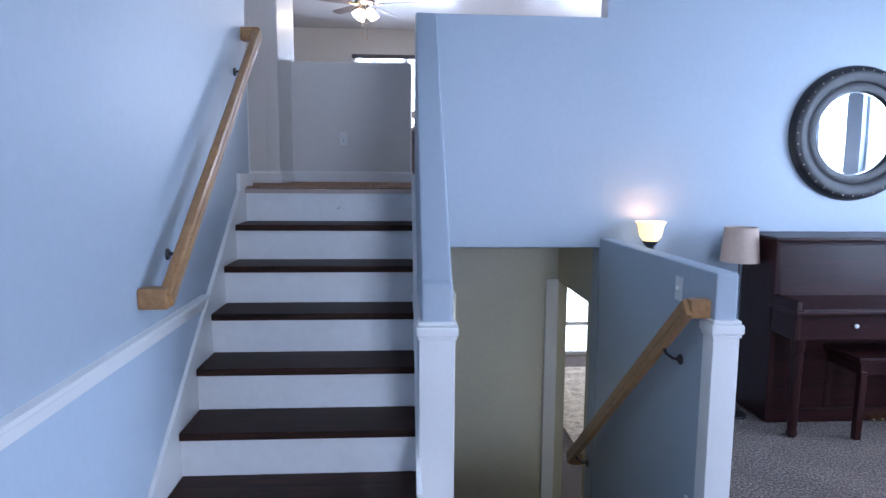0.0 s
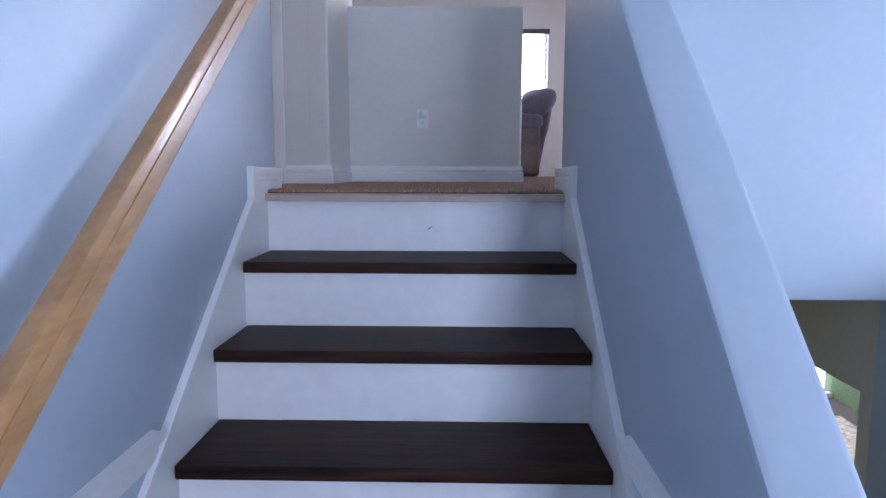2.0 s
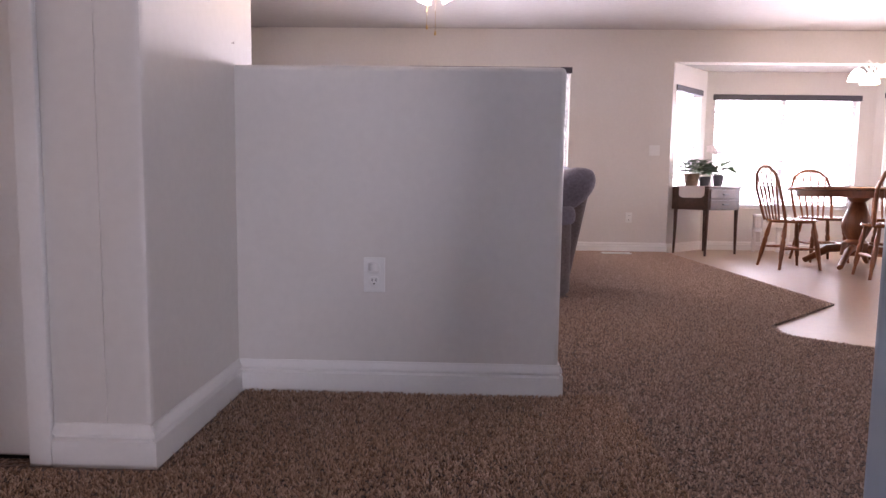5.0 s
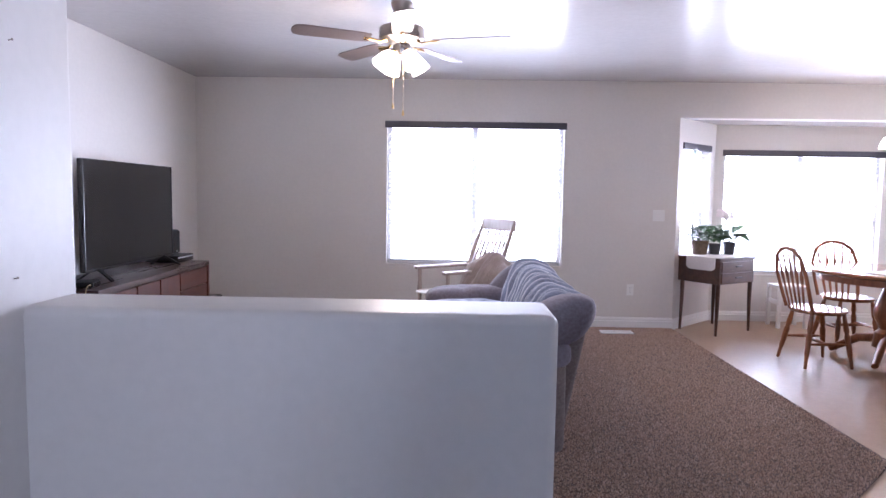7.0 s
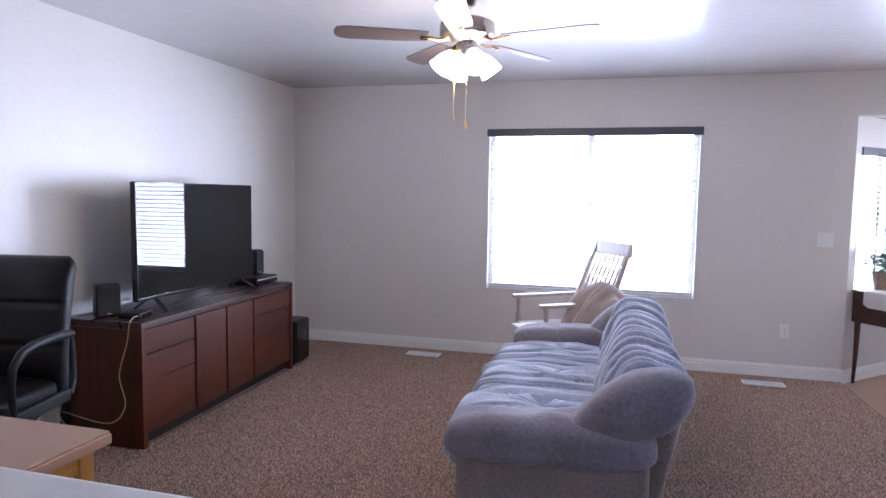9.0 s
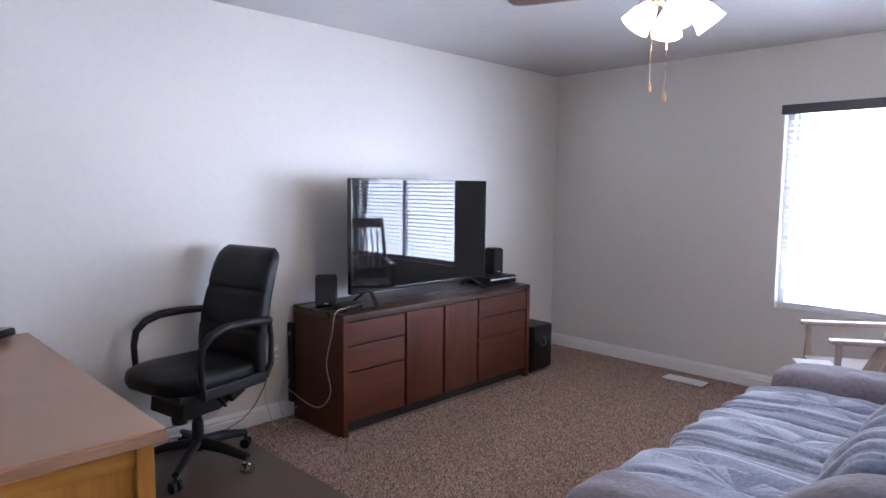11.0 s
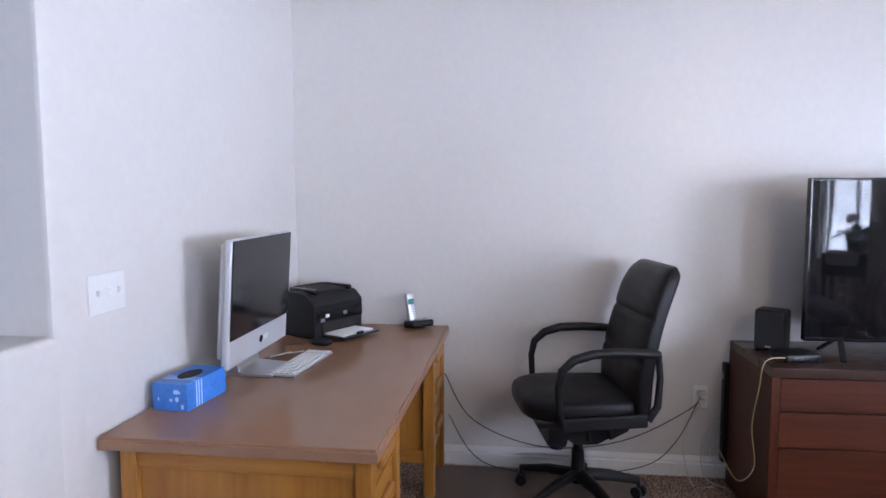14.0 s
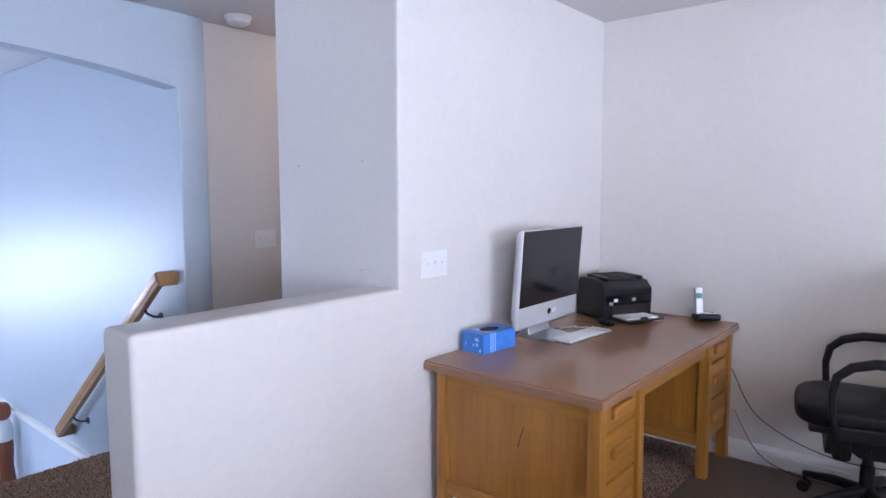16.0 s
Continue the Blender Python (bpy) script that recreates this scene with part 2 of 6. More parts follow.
CHROME = mat("chrome", (0.75, 0.76, 0.78), rough=0.12, metal=1.0, var=0.02)
PEWTER = mat("brushed_pewter", (0.33, 0.28, 0.25), rough=0.28, metal=0.95, var=0.05, fine=160)
BRASS = mat("polished_brass", (0.75, 0.53, 0.25), rough=0.2, metal=1.0, var=0.04)
IRON = mat("dark_iron_bracket", (0.06, 0.06, 0.065), rough=0.45, metal=0.7)
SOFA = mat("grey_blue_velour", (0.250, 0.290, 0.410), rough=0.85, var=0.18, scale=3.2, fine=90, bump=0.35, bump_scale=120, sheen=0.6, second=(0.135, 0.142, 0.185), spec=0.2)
# side and arm tones darkened after the shade on the arm fronts
SOFA_SIDE_SHADED = mat("shaded_taupe_velour", (0.225, 0.182, 0.172), rough=0.88, var=0.16, scale=3.2, fine=90, bump=0.3, bump_scale=30, sheen=0.2, spec=0.2)
SOFA_ARM_SHADED = mat("shaded_grey_velour", (0.205, 0.188, 0.228), rough=0.86, var=0.12, scale=4, fine=60, bump=0.6, bump_scale=55, sheen=0.2, second=(0.140, 0.122, 0.143), spec=0.2)
BLANKET = mat("taupe_blanket", (0.34, 0.27, 0.24), rough=0.95, var=0.15, scale=5, fine=140, bump=0.4, bump_scale=150, sheen=0.4, spec=0.1)
BLUE_CARD = mat("blue_card", (0.055, 0.20, 0.62), rough=0.4, var=0.10, scale=16, fine=70)
PALE_BLUE = mat("pale_blue_print", (0.45, 0.62, 0.88), rough=0.45)
PAPER = mat("white_paper", (0.80, 0.80, 0.79), rough=0.7, var=0.02)
BLADE = mat("fan_blade_laminate", (0.17, 0.13, 0.12), rough=0.3, var=0.06, stretch=(1, 1, 1), coat=0.2)
# leaf green lightened, as if daylight shone through from the bay
LEAF_BACKLIT = mat("backlit_plant_leaf", (0.085, 0.15, 0.07), rough=0.42, var=0.25, scale=25, fine=80, second=(0.04, 0.085, 0.035))
POT = mat("dark_glazed_pot", (0.060, 0.062, 0.075), rough=0.3, var=0.1)
WICKER = mat("woven_basket", (0.20, 0.13, 0.08), rough=0.8, var=0.3, scale=60, fine=160, bump=0.6)
PETAL = mat("pale_pink_petal", (0.88, 0.80, 0.80), rough=0.6, var=0.05)
CLOTH = mat("white_lace_cloth", (0.74, 0.70, 0.68), rough=0.9, var=0.08, scale=50, fine=160, bump=0.4)
MATFLOOR = mat("brown_chair_mat", (0.105, 0.072, 0.055), rough=0.40, var=0.06, scale=4, fine=100, bump=0.08)
MIRROR = mat("mirror_glass", (0.86, 0.88, 0.90), rough=0.015, metal=1.0, var=0.005, rough_var=0.0)
BLACKWOOD = mat("black_painted_frame", (0.016, 0.016, 0.018), rough=0.42, var=0.3, scale=18, fine=90, bump=0.2)
SHADE_OFF = mat("beige_linen_shade", (0.52, 0.40, 0.32), rough=0.9, var=0.05, scale=30, fine=200, bump=0.2)
SHADE_ON = mat("lit_amber_glass_shade", (0.85, 0.70, 0.45), rough=0.4, emit=(1.0, 0.66, 0.22), emit_strength=1.7)
BULB_GLASS = mat("lit_frosted_glass_shade", (0.9, 0.88, 0.82), rough=0.35, emit=(1.0, 0.90, 0.74), emit_strength=9.0)
PANE = glass_mat("window_glass")
VINYL_FRAME = mat("white_window_frame", (0.78, 0.78, 0.78), rough=0.35, var=0.02)
VALANCE = mat("dark_blind_valance", (0.055, 0.05, 0.065), rough=0.4, var=0.08)
SLAT = mat("white_blind_slat", (0.78, 0.78, 0.78), rough=0.45, var=0.02)
CABLE_DK = mat("grey_brown_cable", (0.06, 0.05, 0.05), rough=0.5)
CABLE_LT = mat("yellow_cable", (0.55, 0.45, 0.22), rough=0.5)
CABLE_WH = mat("white_cable", (0.62, 0.60, 0.55), rough=0.5)
PINE = wood("carved_brown_wood", (0.26, 0.075, 0.03), (0.13, 0.035, 0.016), "z", rough=0.4, ring=18)
RUG = mat("floral_beige_rug", (0.62, 0.53, 0.40), rough=0.95, var=0.2, scale=9, fine=24, second=(0.24, 0.18, 0.14), bump=0.3)
GRASS = mat("lawn", (0.09, 0.13, 0.05), rough=0.95, var=0.3, scale=0.8, fine=30, bump=0.4, second=(0.05, 0.075, 0.03))
FENCE = mat("pale_vinyl_fence", (0.72, 0.70, 0.66), rough=0.5, var=0.05)
SCREEN_GREEN = mat("lcd_green", (0.03, 0.20, 0.16), rough=0.3)


# ---- mesh helpers ----
def box(bm, x0, x1, y0, y1, z0, z1):
    vs = [bm.verts.new((x, y, z)) for x in (x0, x1) for y in (y0, y1) for z in (z0, z1)]
    for q in ((0, 1, 3, 2), (4, 6, 7, 5), (0, 4, 5, 1), (2, 3, 7, 6), (0, 2, 6, 4), (1, 5, 7, 3)):
        bm.faces.new([vs[i] for i in q])
    return vs


def rbox(x0, x1, y0, y1, z0, z1, r=0.004, seg=2):
    bm = bmesh.new()
    box(bm, x0, x1, y0, y1, z0, z1)
    bmesh.ops.recalc_face_normals(bm, faces=bm.faces)
    r = min(r, 0.45 * min(x1 - x0, y1 - y0, z1 - z0))
    bmesh.ops.bevel(bm, geom=bm.edges[:], offset=r, segments=seg, affect="EDGES", profile=0.5)
    return bm


def prism(poly, axis, a, b, r=0.0, seg=2):
    """A polygon drawn in the two other axes (in xyz order), swept along axis from a to b."""
    bm = bmesh.new()
    ring = []
    for c in (a, b):
        row = []
        for u, v in poly:
            row.append(bm.verts.new({"x": (c, u, v), "y": (u, c, v), "z": (u, v, c)}[axis]))
        ring.append(row)
    n = len(poly)
    bm.faces.new(ring[0])
    bm.faces.new(ring[1][::-1])
    for i in range(n):
        bm.faces.new((ring[0][i], ring[0][(i + 1) % n], ring[1][(i + 1) % n], ring[1][i]))
    bmesh.ops.recalc_face_normals(bm, faces=bm.faces)
    if r:
        bmesh.ops.bevel(bm, geom=bm.edges[:], offset=r, segments=seg, affect="EDGES", profile=0.5)
    return bm


def lathe(profile, seg=24, center=(0, 0, 0), bm=None):
    """Rows of radius and height, turned round the upright axis."""
    bm = bm or bmesh.new()
    rows = []
    for r, z in profile:
        if r < 1e-5:
            rows.append([bm.verts.new((center[0], center[1], center[2] + z))])
        else:
            rows.append([bm.verts.new((center[0] + r * math.cos(2 * math.pi * i / seg), center[1] + r * math.sin(2 * math.pi * i / seg), center[2] + z)) for i in range(seg)])
    for a, b in zip(rows, rows[1:]):
        for i in range(seg):
            j = (i + 1) % seg
            q = [a[0], b[i], b[j]] if len(a) == 1 else [a[i], a[j], b[0]] if len(b) == 1 else [a[i], a[j], b[j], b[i]]
            if len(a) == 1 and len(b) == 1:
                continue
            bm.faces.new(q)
    bmesh.ops.recalc_face_normals(bm, faces=bm.faces)
    return bm


def tube(points, radii, seg=10, bm=None, flat=1.0):
    """A round bar through points; radii is one number or one for each point."""
    bm = bm or bmesh.new()
    pts = [Vector(p) for p in points]
    radii = [radii] * len(pts) if isinstance(radii, (int, float)) else radii
    side = None
    rows = []
    for i, p in enumerate(pts):
        d = (pts[min(i + 1, len(pts) - 1)] - pts[max(i - 1, 0)]).normalized()
        if side is None:
            side = d.orthogonal().normalized()
        side = (side - d * side.dot(d)).normalized()
        up = d.cross(side)
        rows.append([bm.verts.new(p + radii[i] * (math.cos(2 * math.pi * k / seg) * side + flat * math.sin(2 * math.pi * k / seg) * up)) for k in range(seg)])
    for a, b in zip(rows, rows[1:]):
        for k in range(seg):
            bm.faces.new((a[k], a[(k + 1) % seg], b[(k + 1) % seg], b[k]))
    bm.faces.new(rows[0][::-1])
    bm.faces.new(rows[-1])
    bmesh.ops.recalc_face_normals(bm, faces=bm.faces)
    return bm


def bar(p0, p1, w, h, r=0.004, up=(0, 0, 1), bm=None):
    """A straight squared bar between two points, w wide and h high."""
    p0, p1 = Vector(p0), Vector(p1)
    d = p1 - p0
    y = d.normalized()
    x = y.cross(Vector(up)).normalized()
    z = x.cross(y)
    b = rbox(-w / 2, w / 2, 0, d.length, -h / 2, h / 2, r)
    m = Matrix((x, y, z)).transposed().to_4x4()
    m.translation = p0
    bmesh.ops.transform(b, matrix=m, verts=b.verts)
    if bm is None:
        return b
    merge(bm, b)
    return bm


def merge(into, other):
    me = bpy.data.meshes.new("tmp")
    other.to_mesh(me)
    other.free()
    into.from_mesh(me)
    bpy.data.meshes.remove(me)
    return into


def moved(bm, m):
    bmesh.ops.transform(bm, matrix=m, verts=bm.verts)
    return bm


def puff(size, nu=28, nv=20, e1=0.45, e2=0.45, wrinkle=None, seed=0.0):
    """A stuffed, rounded block with uneven folds: a superellipsoid pushed in and out."""
    bm = bmesh.new()
    sx, sy, sz = (s / 2 for s in size)

    def pw(c, e):
        return math.copysign(abs(c) ** e, c)
    rows = []
    for j in range(nv + 1):
        v = -math.pi / 2 + math.pi * j / nv
        row = []
        for i in range(nu):
            u = 2 * math.pi * i / nu
            x = sx * pw(math.cos(v), e1) * pw(math.cos(u), e2)
            y = sy * pw(math.cos(v), e1) * pw(math.sin(u), e2)
            z = sz * pw(math.sin(v), e1)
            row.append((x, y, z))
        rows.append(row)
    vs = []
    for j, row in enumerate(rows):
        if j in (0, nv):
            row = row[:1]
        out = []
        for p in row:
            q = Vector(p)
            if wrinkle:
                q += wrinkle(q) * q.normalized()
            out.append(bm.verts.new(q))
        vs.append(out)
    for a, b in zip(vs, vs[1:]):
        for i in range(nu):
            j = (i + 1) % nu
            if len(a) == 1:
                bm.faces.new((a[0], b[j], b[i]))
            elif len(b) == 1:
                bm.faces.new((a[i], a[j], b[0]))
            else:
                bm.faces.new((a[i], a[j], b[j], b[i]))
    bmesh.ops.recalc_face_normals(bm, faces=bm.faces)
    return bm


def lean_normals(me):
    """Large flat faces keep flat shading beside narrow rounded edges: corner normals weighted by face area."""
    me.polygons.foreach_set("use_smooth", [True] * len(me.polygons))
    faces = [[] for _ in me.vertices]
    nrm = [p.normal.copy() for p in me.polygons]
    area = [p.area for p in me.polygons]
    for p in me.polygons:
        for v in p.vertices:
            faces[v].append(p.index)
    out = []
    for p in me.polygons:
        for v in p.vertices:
            n = Vector((0, 0, 0))
            for g in faces[v]:
                if nrm[g].dot(nrm[p.index]) > 0.72:
                    n += nrm[g] * area[g]
            out.append(n.normalized() if n.length > 0 else nrm[p.index])
    me.normals_split_custom_set(out)


def mesh_of(name, bm, material, smooth=True):
    me = bpy.data.meshes.new(name)
    bm.to_mesh(me)
    bm.free()
    me.materials.append(material)
    if smooth:
        lean_normals(me) if len(me.polygons) < 2500 else None
        me.polygons.foreach_set("use_smooth", [True] * len(me.polygons))
        if len(me.polygons) >= 2500:
            me.set_sharp_from_angle(angle=radians(50))
    return me


def part(name, bm, material, parent, label="", smooth=True):
    ob = new(name, mesh_of(name, bm, material, smooth))
    ob.parent = parent
    return tagged(ob, label) if label else ob


def share(name, mesh, parent, m):
    """One more object on a mesh that is already there."""
    ob = new(name, mesh)
    ob.parent = parent
    ob.matrix_local = m
    return ob


def thing(name, m, label, category, group="", kind=""):
    ob = new(name)
    ob.empty_display_size = 0.05
    ob.matrix_world = m if isinstance(m, Matrix) else pose(*m)
    return tagged(ob, label, category, group, kind)


def setting(name, bm, material, label="", category="", smooth=True):
    return tagged(new(name, mesh_of(name, bm, material, smooth)), label, category, "", "structure")


def arc(cx, cy, r, a0, a1, n):
    return [(cx + r * math.cos(radians(a0 + (a1 - a0) * i / n)), cy + r * math.sin(radians(a0 + (a1 - a0) * i / n))) for i in range(n + 1)]


# ---- the large structure ----
CEILING, LOW = 2.45, -2.926
RISE, GROUND = 0.209, -1.463
NORTH, SOUTH, WEST, EAST = 6.89, 1.90, -1.78, 6.5
BACK = -6.5


def wall(name, poly_or_box, material, label, r=0.0, axis=None, a=0, b=0):
    bm = prism(poly_or_box, axis, a, b, r) if axis else rbox(*poly_or_box, r) if r else box_bm(*poly_or_box)
    return setting(name, bm, material, label, "wall")


def box_bm(*c):
    bm = bmesh.new()
    box(bm, *c)
    bmesh.ops.recalc_face_normals(bm, faces=bm.faces)
    return bm


def wall_with_holes(name, axis, a, b, u0, u1, v0, v1, holes, material, label):
    """A wall across axis from a to b, u0..u1 wide and v0..v1 high, with square openings (u0, u1, v0, v1)."""
    us = sorted({u0, u1, *[h[0] for h in holes], *[h[1] for h in holes]})
    vs = sorted({v0, v1, *[h[2] for h in holes], *[h[3] for h in holes]})
    bm = bmesh.new()

    def solid(i, j):
        if not (0 <= i < len(us) - 1 and 0 <= j < len(vs) - 1):
            return False
        mu, mv = (us[i] + us[i + 1]) / 2, (vs[j] + vs[j + 1]) / 2
        return not any(h[0] < mu < h[1] and h[2] < mv < h[3] for h in holes)
    cache = {}

    def vert(c, u, v):
        k = (c, u, v)
        if k not in cache:
            cache[k] = bm.verts.new((c, u, v) if axis == "x" else (u, c, v))
        return cache[k]
    for i in range(len(us) - 1):
        for j in range(len(vs) - 1):
            if not solid(i, j):
                continue
            p, q, r, s = us[i], us[i + 1], vs[j], vs[j + 1]
            for c in (a, b):
                bm.faces.new([vert(c, *w) for w in ((p, r), (q, r), (q, s), (p, s))])
            for di, dj, e in ((-1, 0, ((p, r), (p, s))), (1, 0, ((q, r), (q, s))), (0, -1, ((p, r), (q, r))), (0, 1, ((p, s), (q, s)))):
                if not solid(i + di, j + dj):
                    bm.faces.new([vert(a, *e[0]), vert(a, *e[1]), vert(b, *e[1]), vert(b, *e[0])])
    bmesh.ops.recalc_face_normals(bm, faces=bm.faces)
    return setting(name, bm, material, label, "wall", smooth=False)


# floors
setting("floor_upper", prism([(-2.7, 0.1), (-0.03, 0.1), (-0.03, 0.022), (1.07, 0.022), (1.07, 0.1), (EAST, 0.1), (EAST, NORTH), (6.3, NORTH), (5.6, 7.6), (3.5, 7.6), (3.05, NORTH + 0.15), (-1.9, NORTH + 0.15), (-2.7, 1.9)], "z", -0.39, -0.012),
        VINYL, "beige patterned sheet vinyl floor of the dining area", "floor")
setting("carpet_upper", prism([(-2.7, 0.1), (-0.03, 0.1), (-0.03, 0.0), (1.07, 0.0), (1.07, 0.1), (3.6, 0.1), (3.6, 1.55), (2.30, 2.72), (2.37, 2.96), (3.06, 3.63), (3.05, NORTH), (WEST, NORTH), (WEST, 1.85), (-2.7, 1.85)], "z", -0.012, 0.0),
        CARPET, "brown flecked frieze carpet on the upper floor", "carpet")
setting("floor_entry", box_bm(-0.2, 2.34, BACK - 0.15, -1.50, GROUND - 0.2, GROUND), LAMINATE, "dark brown laminate floor of the entry", "floor")
setting("carpet_entry", box_bm(2.34, 5.4, BACK - 0.15, 0.03, GROUND - 0.2, GROUND), CARPET_LOW, "tan speckled carpet of the front room", "carpet")
setting("floor_lower", box_bm(1.19, 8.0, -1.2, 6.2, LOW - 0.2, LOW), CARPET_LOW, "tan carpet of the lower room", "floor")
setting("ceiling", box_bm(-2.75, 6.65, BACK - 0.15, 8.0, CEILING, CEILING + 0.15), CEIL, "glossy off-white ceiling with knockdown texture", "ceiling")
setting("bay_ceiling", prism([(3.05, NORTH + 0.15), (6.3, NORTH + 0.15), (6.3, 7.7), (3.05, 7.7)], "z", 2.107, 2.30), CEIL, "low white ceiling of the bay", "ceiling")
setting("ceiling_lower", box_bm(2.37, 8.0, 0.17, 6.2, -0.62, -0.40), CEIL, "white ceiling of the lower room", "ceiling")

# living room and dining walls
wall_with_holes("wall_north", "y", NORTH, NORTH + 0.15, -1.93, EAST, 0.0, CEILING,
                [(0.147, 1.915, 0.605, 2.035), (3.05, 6.3, -1, 2.107)], PAINT, "off-white north wall with a wide window and bay opening")
wall("wall_west", (WEST - 0.15, WEST, SOUTH - 0.12, NORTH, 0.0, CEILING), PAINT, "off-white west wall behind desk and television")
wall("wall_south", (WEST, -0.10, SOUTH - 0.12, SOUTH, 0.0, CEILING), PAINT, "off-white wall behind the desk")
wall("wall_return", (-0.12, 0.0, 1.115, SOUTH + 0.001, 0.0, CEILING), PAINT, "off-white wall end with rounded corners", r=0.018)
wall("wall_east", (EAST, EAST + 0.15, 0.03, NORTH + 0.15, -0.39, CEILING), PAINT, "off-white east wall of the dining area")
half = rbox(-0.06, 1.060, 1.712, SOUTH, -0.01, 1.066, 0.02, 3)
bmesh.ops.bisect_plane(half, geom=half.verts[:] + half.edges[:] + half.faces[:], plane_co=(-0.012, 0, 0), plane_no=(1, 0, 0), clear_inner=True)
setting("half_wall", half, PAINT, "off-white half wall with rounded top edges", "half wall")
wall_with_holes("wall_closet", "y", 1.115, 1.235, -2.7, -0.11, 0.0, CEILING, [(-1.075, -0.297, -1, 2.04)], PAINT, "off-white hall wall with a white door")
wall("wall_hall_end", (-2.75, -2.6, 0.05, 1.25, 0.0, CEILING), PAINT, "off-white end wall of the hall")
wall("wall_hall_south", (-2.7, -0.195, -0.02, 0.10, 0.0, CEILING), PAINT, "off-white hall wall")
# bay
def bay_wall(name, p, q, hole, label):
    """A bay wall from p to q with one window opening (from, to, low, high) along it."""
    p, q = Vector((*p, 0)), Vector((*q, 0))
    d = q - p
    ob = wall_with_holes(name, "y", 0.0, 0.13, 0.0, d.length, -0.012, 2.107, [hole], PAINT, label)
    ob.matrix_world = Matrix.Translation(p) @ Matrix.Rotation(math.atan2(d.y, d.x), 4, "Z")
    return ob


bay_wall("wall_bay_west", (3.05, NORTH + 0.001), (3.63, 7.45), (0.10, 0.68, 0.49, 1.87), "off-white angled bay wall with a narrow window")
bay_wall("wall_bay_back", (3.63, 7.45), (5.62, 7.45), (0.10, 1.80, 0.49, 1.84), "off-white bay wall with a wide window")
bay_wall("wall_bay_east", (5.62, 7.45), (6.3, NORTH + 0.001), (0.10, 0.68, 0.49, 1.87), "off-white angled bay wall with a narrow window")

# walls round the stairs
wall("wall_stair", (-0.195, -0.022, BACK, 0.175, LOW, CEILING), ENTRY_PAINT, "pale blue-white glossy stair wall", r=0.015)
ARCH = [(-0.10, CEILING), (-0.10, 2.035)] + [(1.13 + 1.157 * s, 2.035 + 0.115 * (1 - s * s)) for s in (-1 + i / 12 for i in range(25))] + [(2.35, 2.035), (2.35, CEILING)]
wall("wall_arch", ARCH, ENTRY_PAINT, "white header with a shallow arched underside above the stairs", axis="y", a=0.03, b=0.172)
wall("wall_front", [(2.286, -0.388), (2.288, -0.388), (2.288, LOW), (5.5, LOW), (5.5, CEILING), (2.286, CEILING)], ENTRY_PAINT, "pale blue-white glossy wall above the piano", axis="y", a=0.03, b=0.17)
wall("wall_dining_south", (5.5, EAST, 0.03, 0.17, -0.39, CEILING), PAINT, "off-white wall of the dining area")
setting("guard_wall", rbox(1.10, 2.30, 0.031, 0.169, -0.388, 1.095, 0.012), ENTRY_PAINT, "pale half wall guarding the upper landing", "half wall")
SLOPE = [(-1.545, LOW), (-1.545, -0.345), (-1.50, -0.335), (-0.02, 1.085), (0.03, 1.097), (0.172, 1.097), (0.172, -0.39), (1.25, -0.39), (1.25, LOW)]
wall("wall_between_stairs", SLOPE, ENTRY_PAINT, "pale wall with sloping rounded cap between the two flights", axis="x", a=1.06, b=1.19, r=0.016)
wall("knee_wall", [(-1.56, LOW), (-1.56, -0.30), (0.03, -0.32), (0.03, LOW)], ENTRY_PAINT, "pale knee wall beside the lower flight", axis="x", a=2.29, b=2.39, r=0.014)
wall("wall_lower_side", [(0.171, LOW), (0.171, -0.391), (1.119, -0.391), (1.119, -0.80), (0.25, -0.80), (0.25, LOW)], LOWER_PAINT, "shaded lower stair wall with a doorway", axis="x", a=2.29, b=2.37)
wall("wall_lower_end", (1.19, 2.37, 1.12, 1.24, LOW, -0.392), LOWER_PAINT, "beige wall at the foot of the lower flight")
# white strip added for the wall edge that catches light here
setting("trim_lower_casing", rbox(2.185, 2.289, 1.098, 1.1195, LOW, -0.78, 0.004), TRIM, "white strip standing for the lit wall edge beside the lower doorway", "trim")
wall("wall_lower_left", (1.19, 1.205, -1.5, 1.12, LOW, -0.40), LOWER_PAINT, "beige wall beside the lower flight")
wall("wall_lower_east", (8.0, 8.15, -1.2, 6.2, LOW, -0.4), LOWER_PAINT, "beige wall of the lower room")
wall("wall_lower_south", (2.37, 8.0, 0.172, 0.24, LOW, -0.4), LOWER_PAINT, "beige wall of the lower room")
wall("wall_lower_west", (2.25, 2.37, 1.24, 6.2, LOW, -0.4), LOWER_PAINT, "beige wall of the lower room")
wall_with_holes("wall_lower_north", "y", 6.05, 6.2, 2.36, 8.0, LOW, -0.4, [(3.0, 6.4, LOW - 1, -0.8)], LOWER_PAINT, "beige wall with a wide patio door")
# front room, behind and beside the camera
wall_with_holes("wall_back", "y", BACK - 0.15, BACK, -0.2, 5.5, GROUND, CEILING, [(1.7, 2.9, -0.3, 0.9)], ENTRY_PAINT, "white front wall with a window")
wall_with_holes("wall_entry_east", "x", 5.4, 5.55, BACK - 0.15, 0.03, GROUND - 0.2, CEILING, [(-2.95, -2.12, -0.55, 1.35), (-1.80, -0.97, -0.55, 1.35)], ENTRY_PAINT, "white side wall with a wide window")

# outside
setting("ground", box_bm(-150, 150, 7.9, 300, -3.2, -2.95), GRASS, "dry lawn behind the house", "ground")
setting("ground_east", box_bm(5.7, 150, BACK - 0.1, 7.8, -3.2, -1.7), GRASS, "side lawn", "ground")
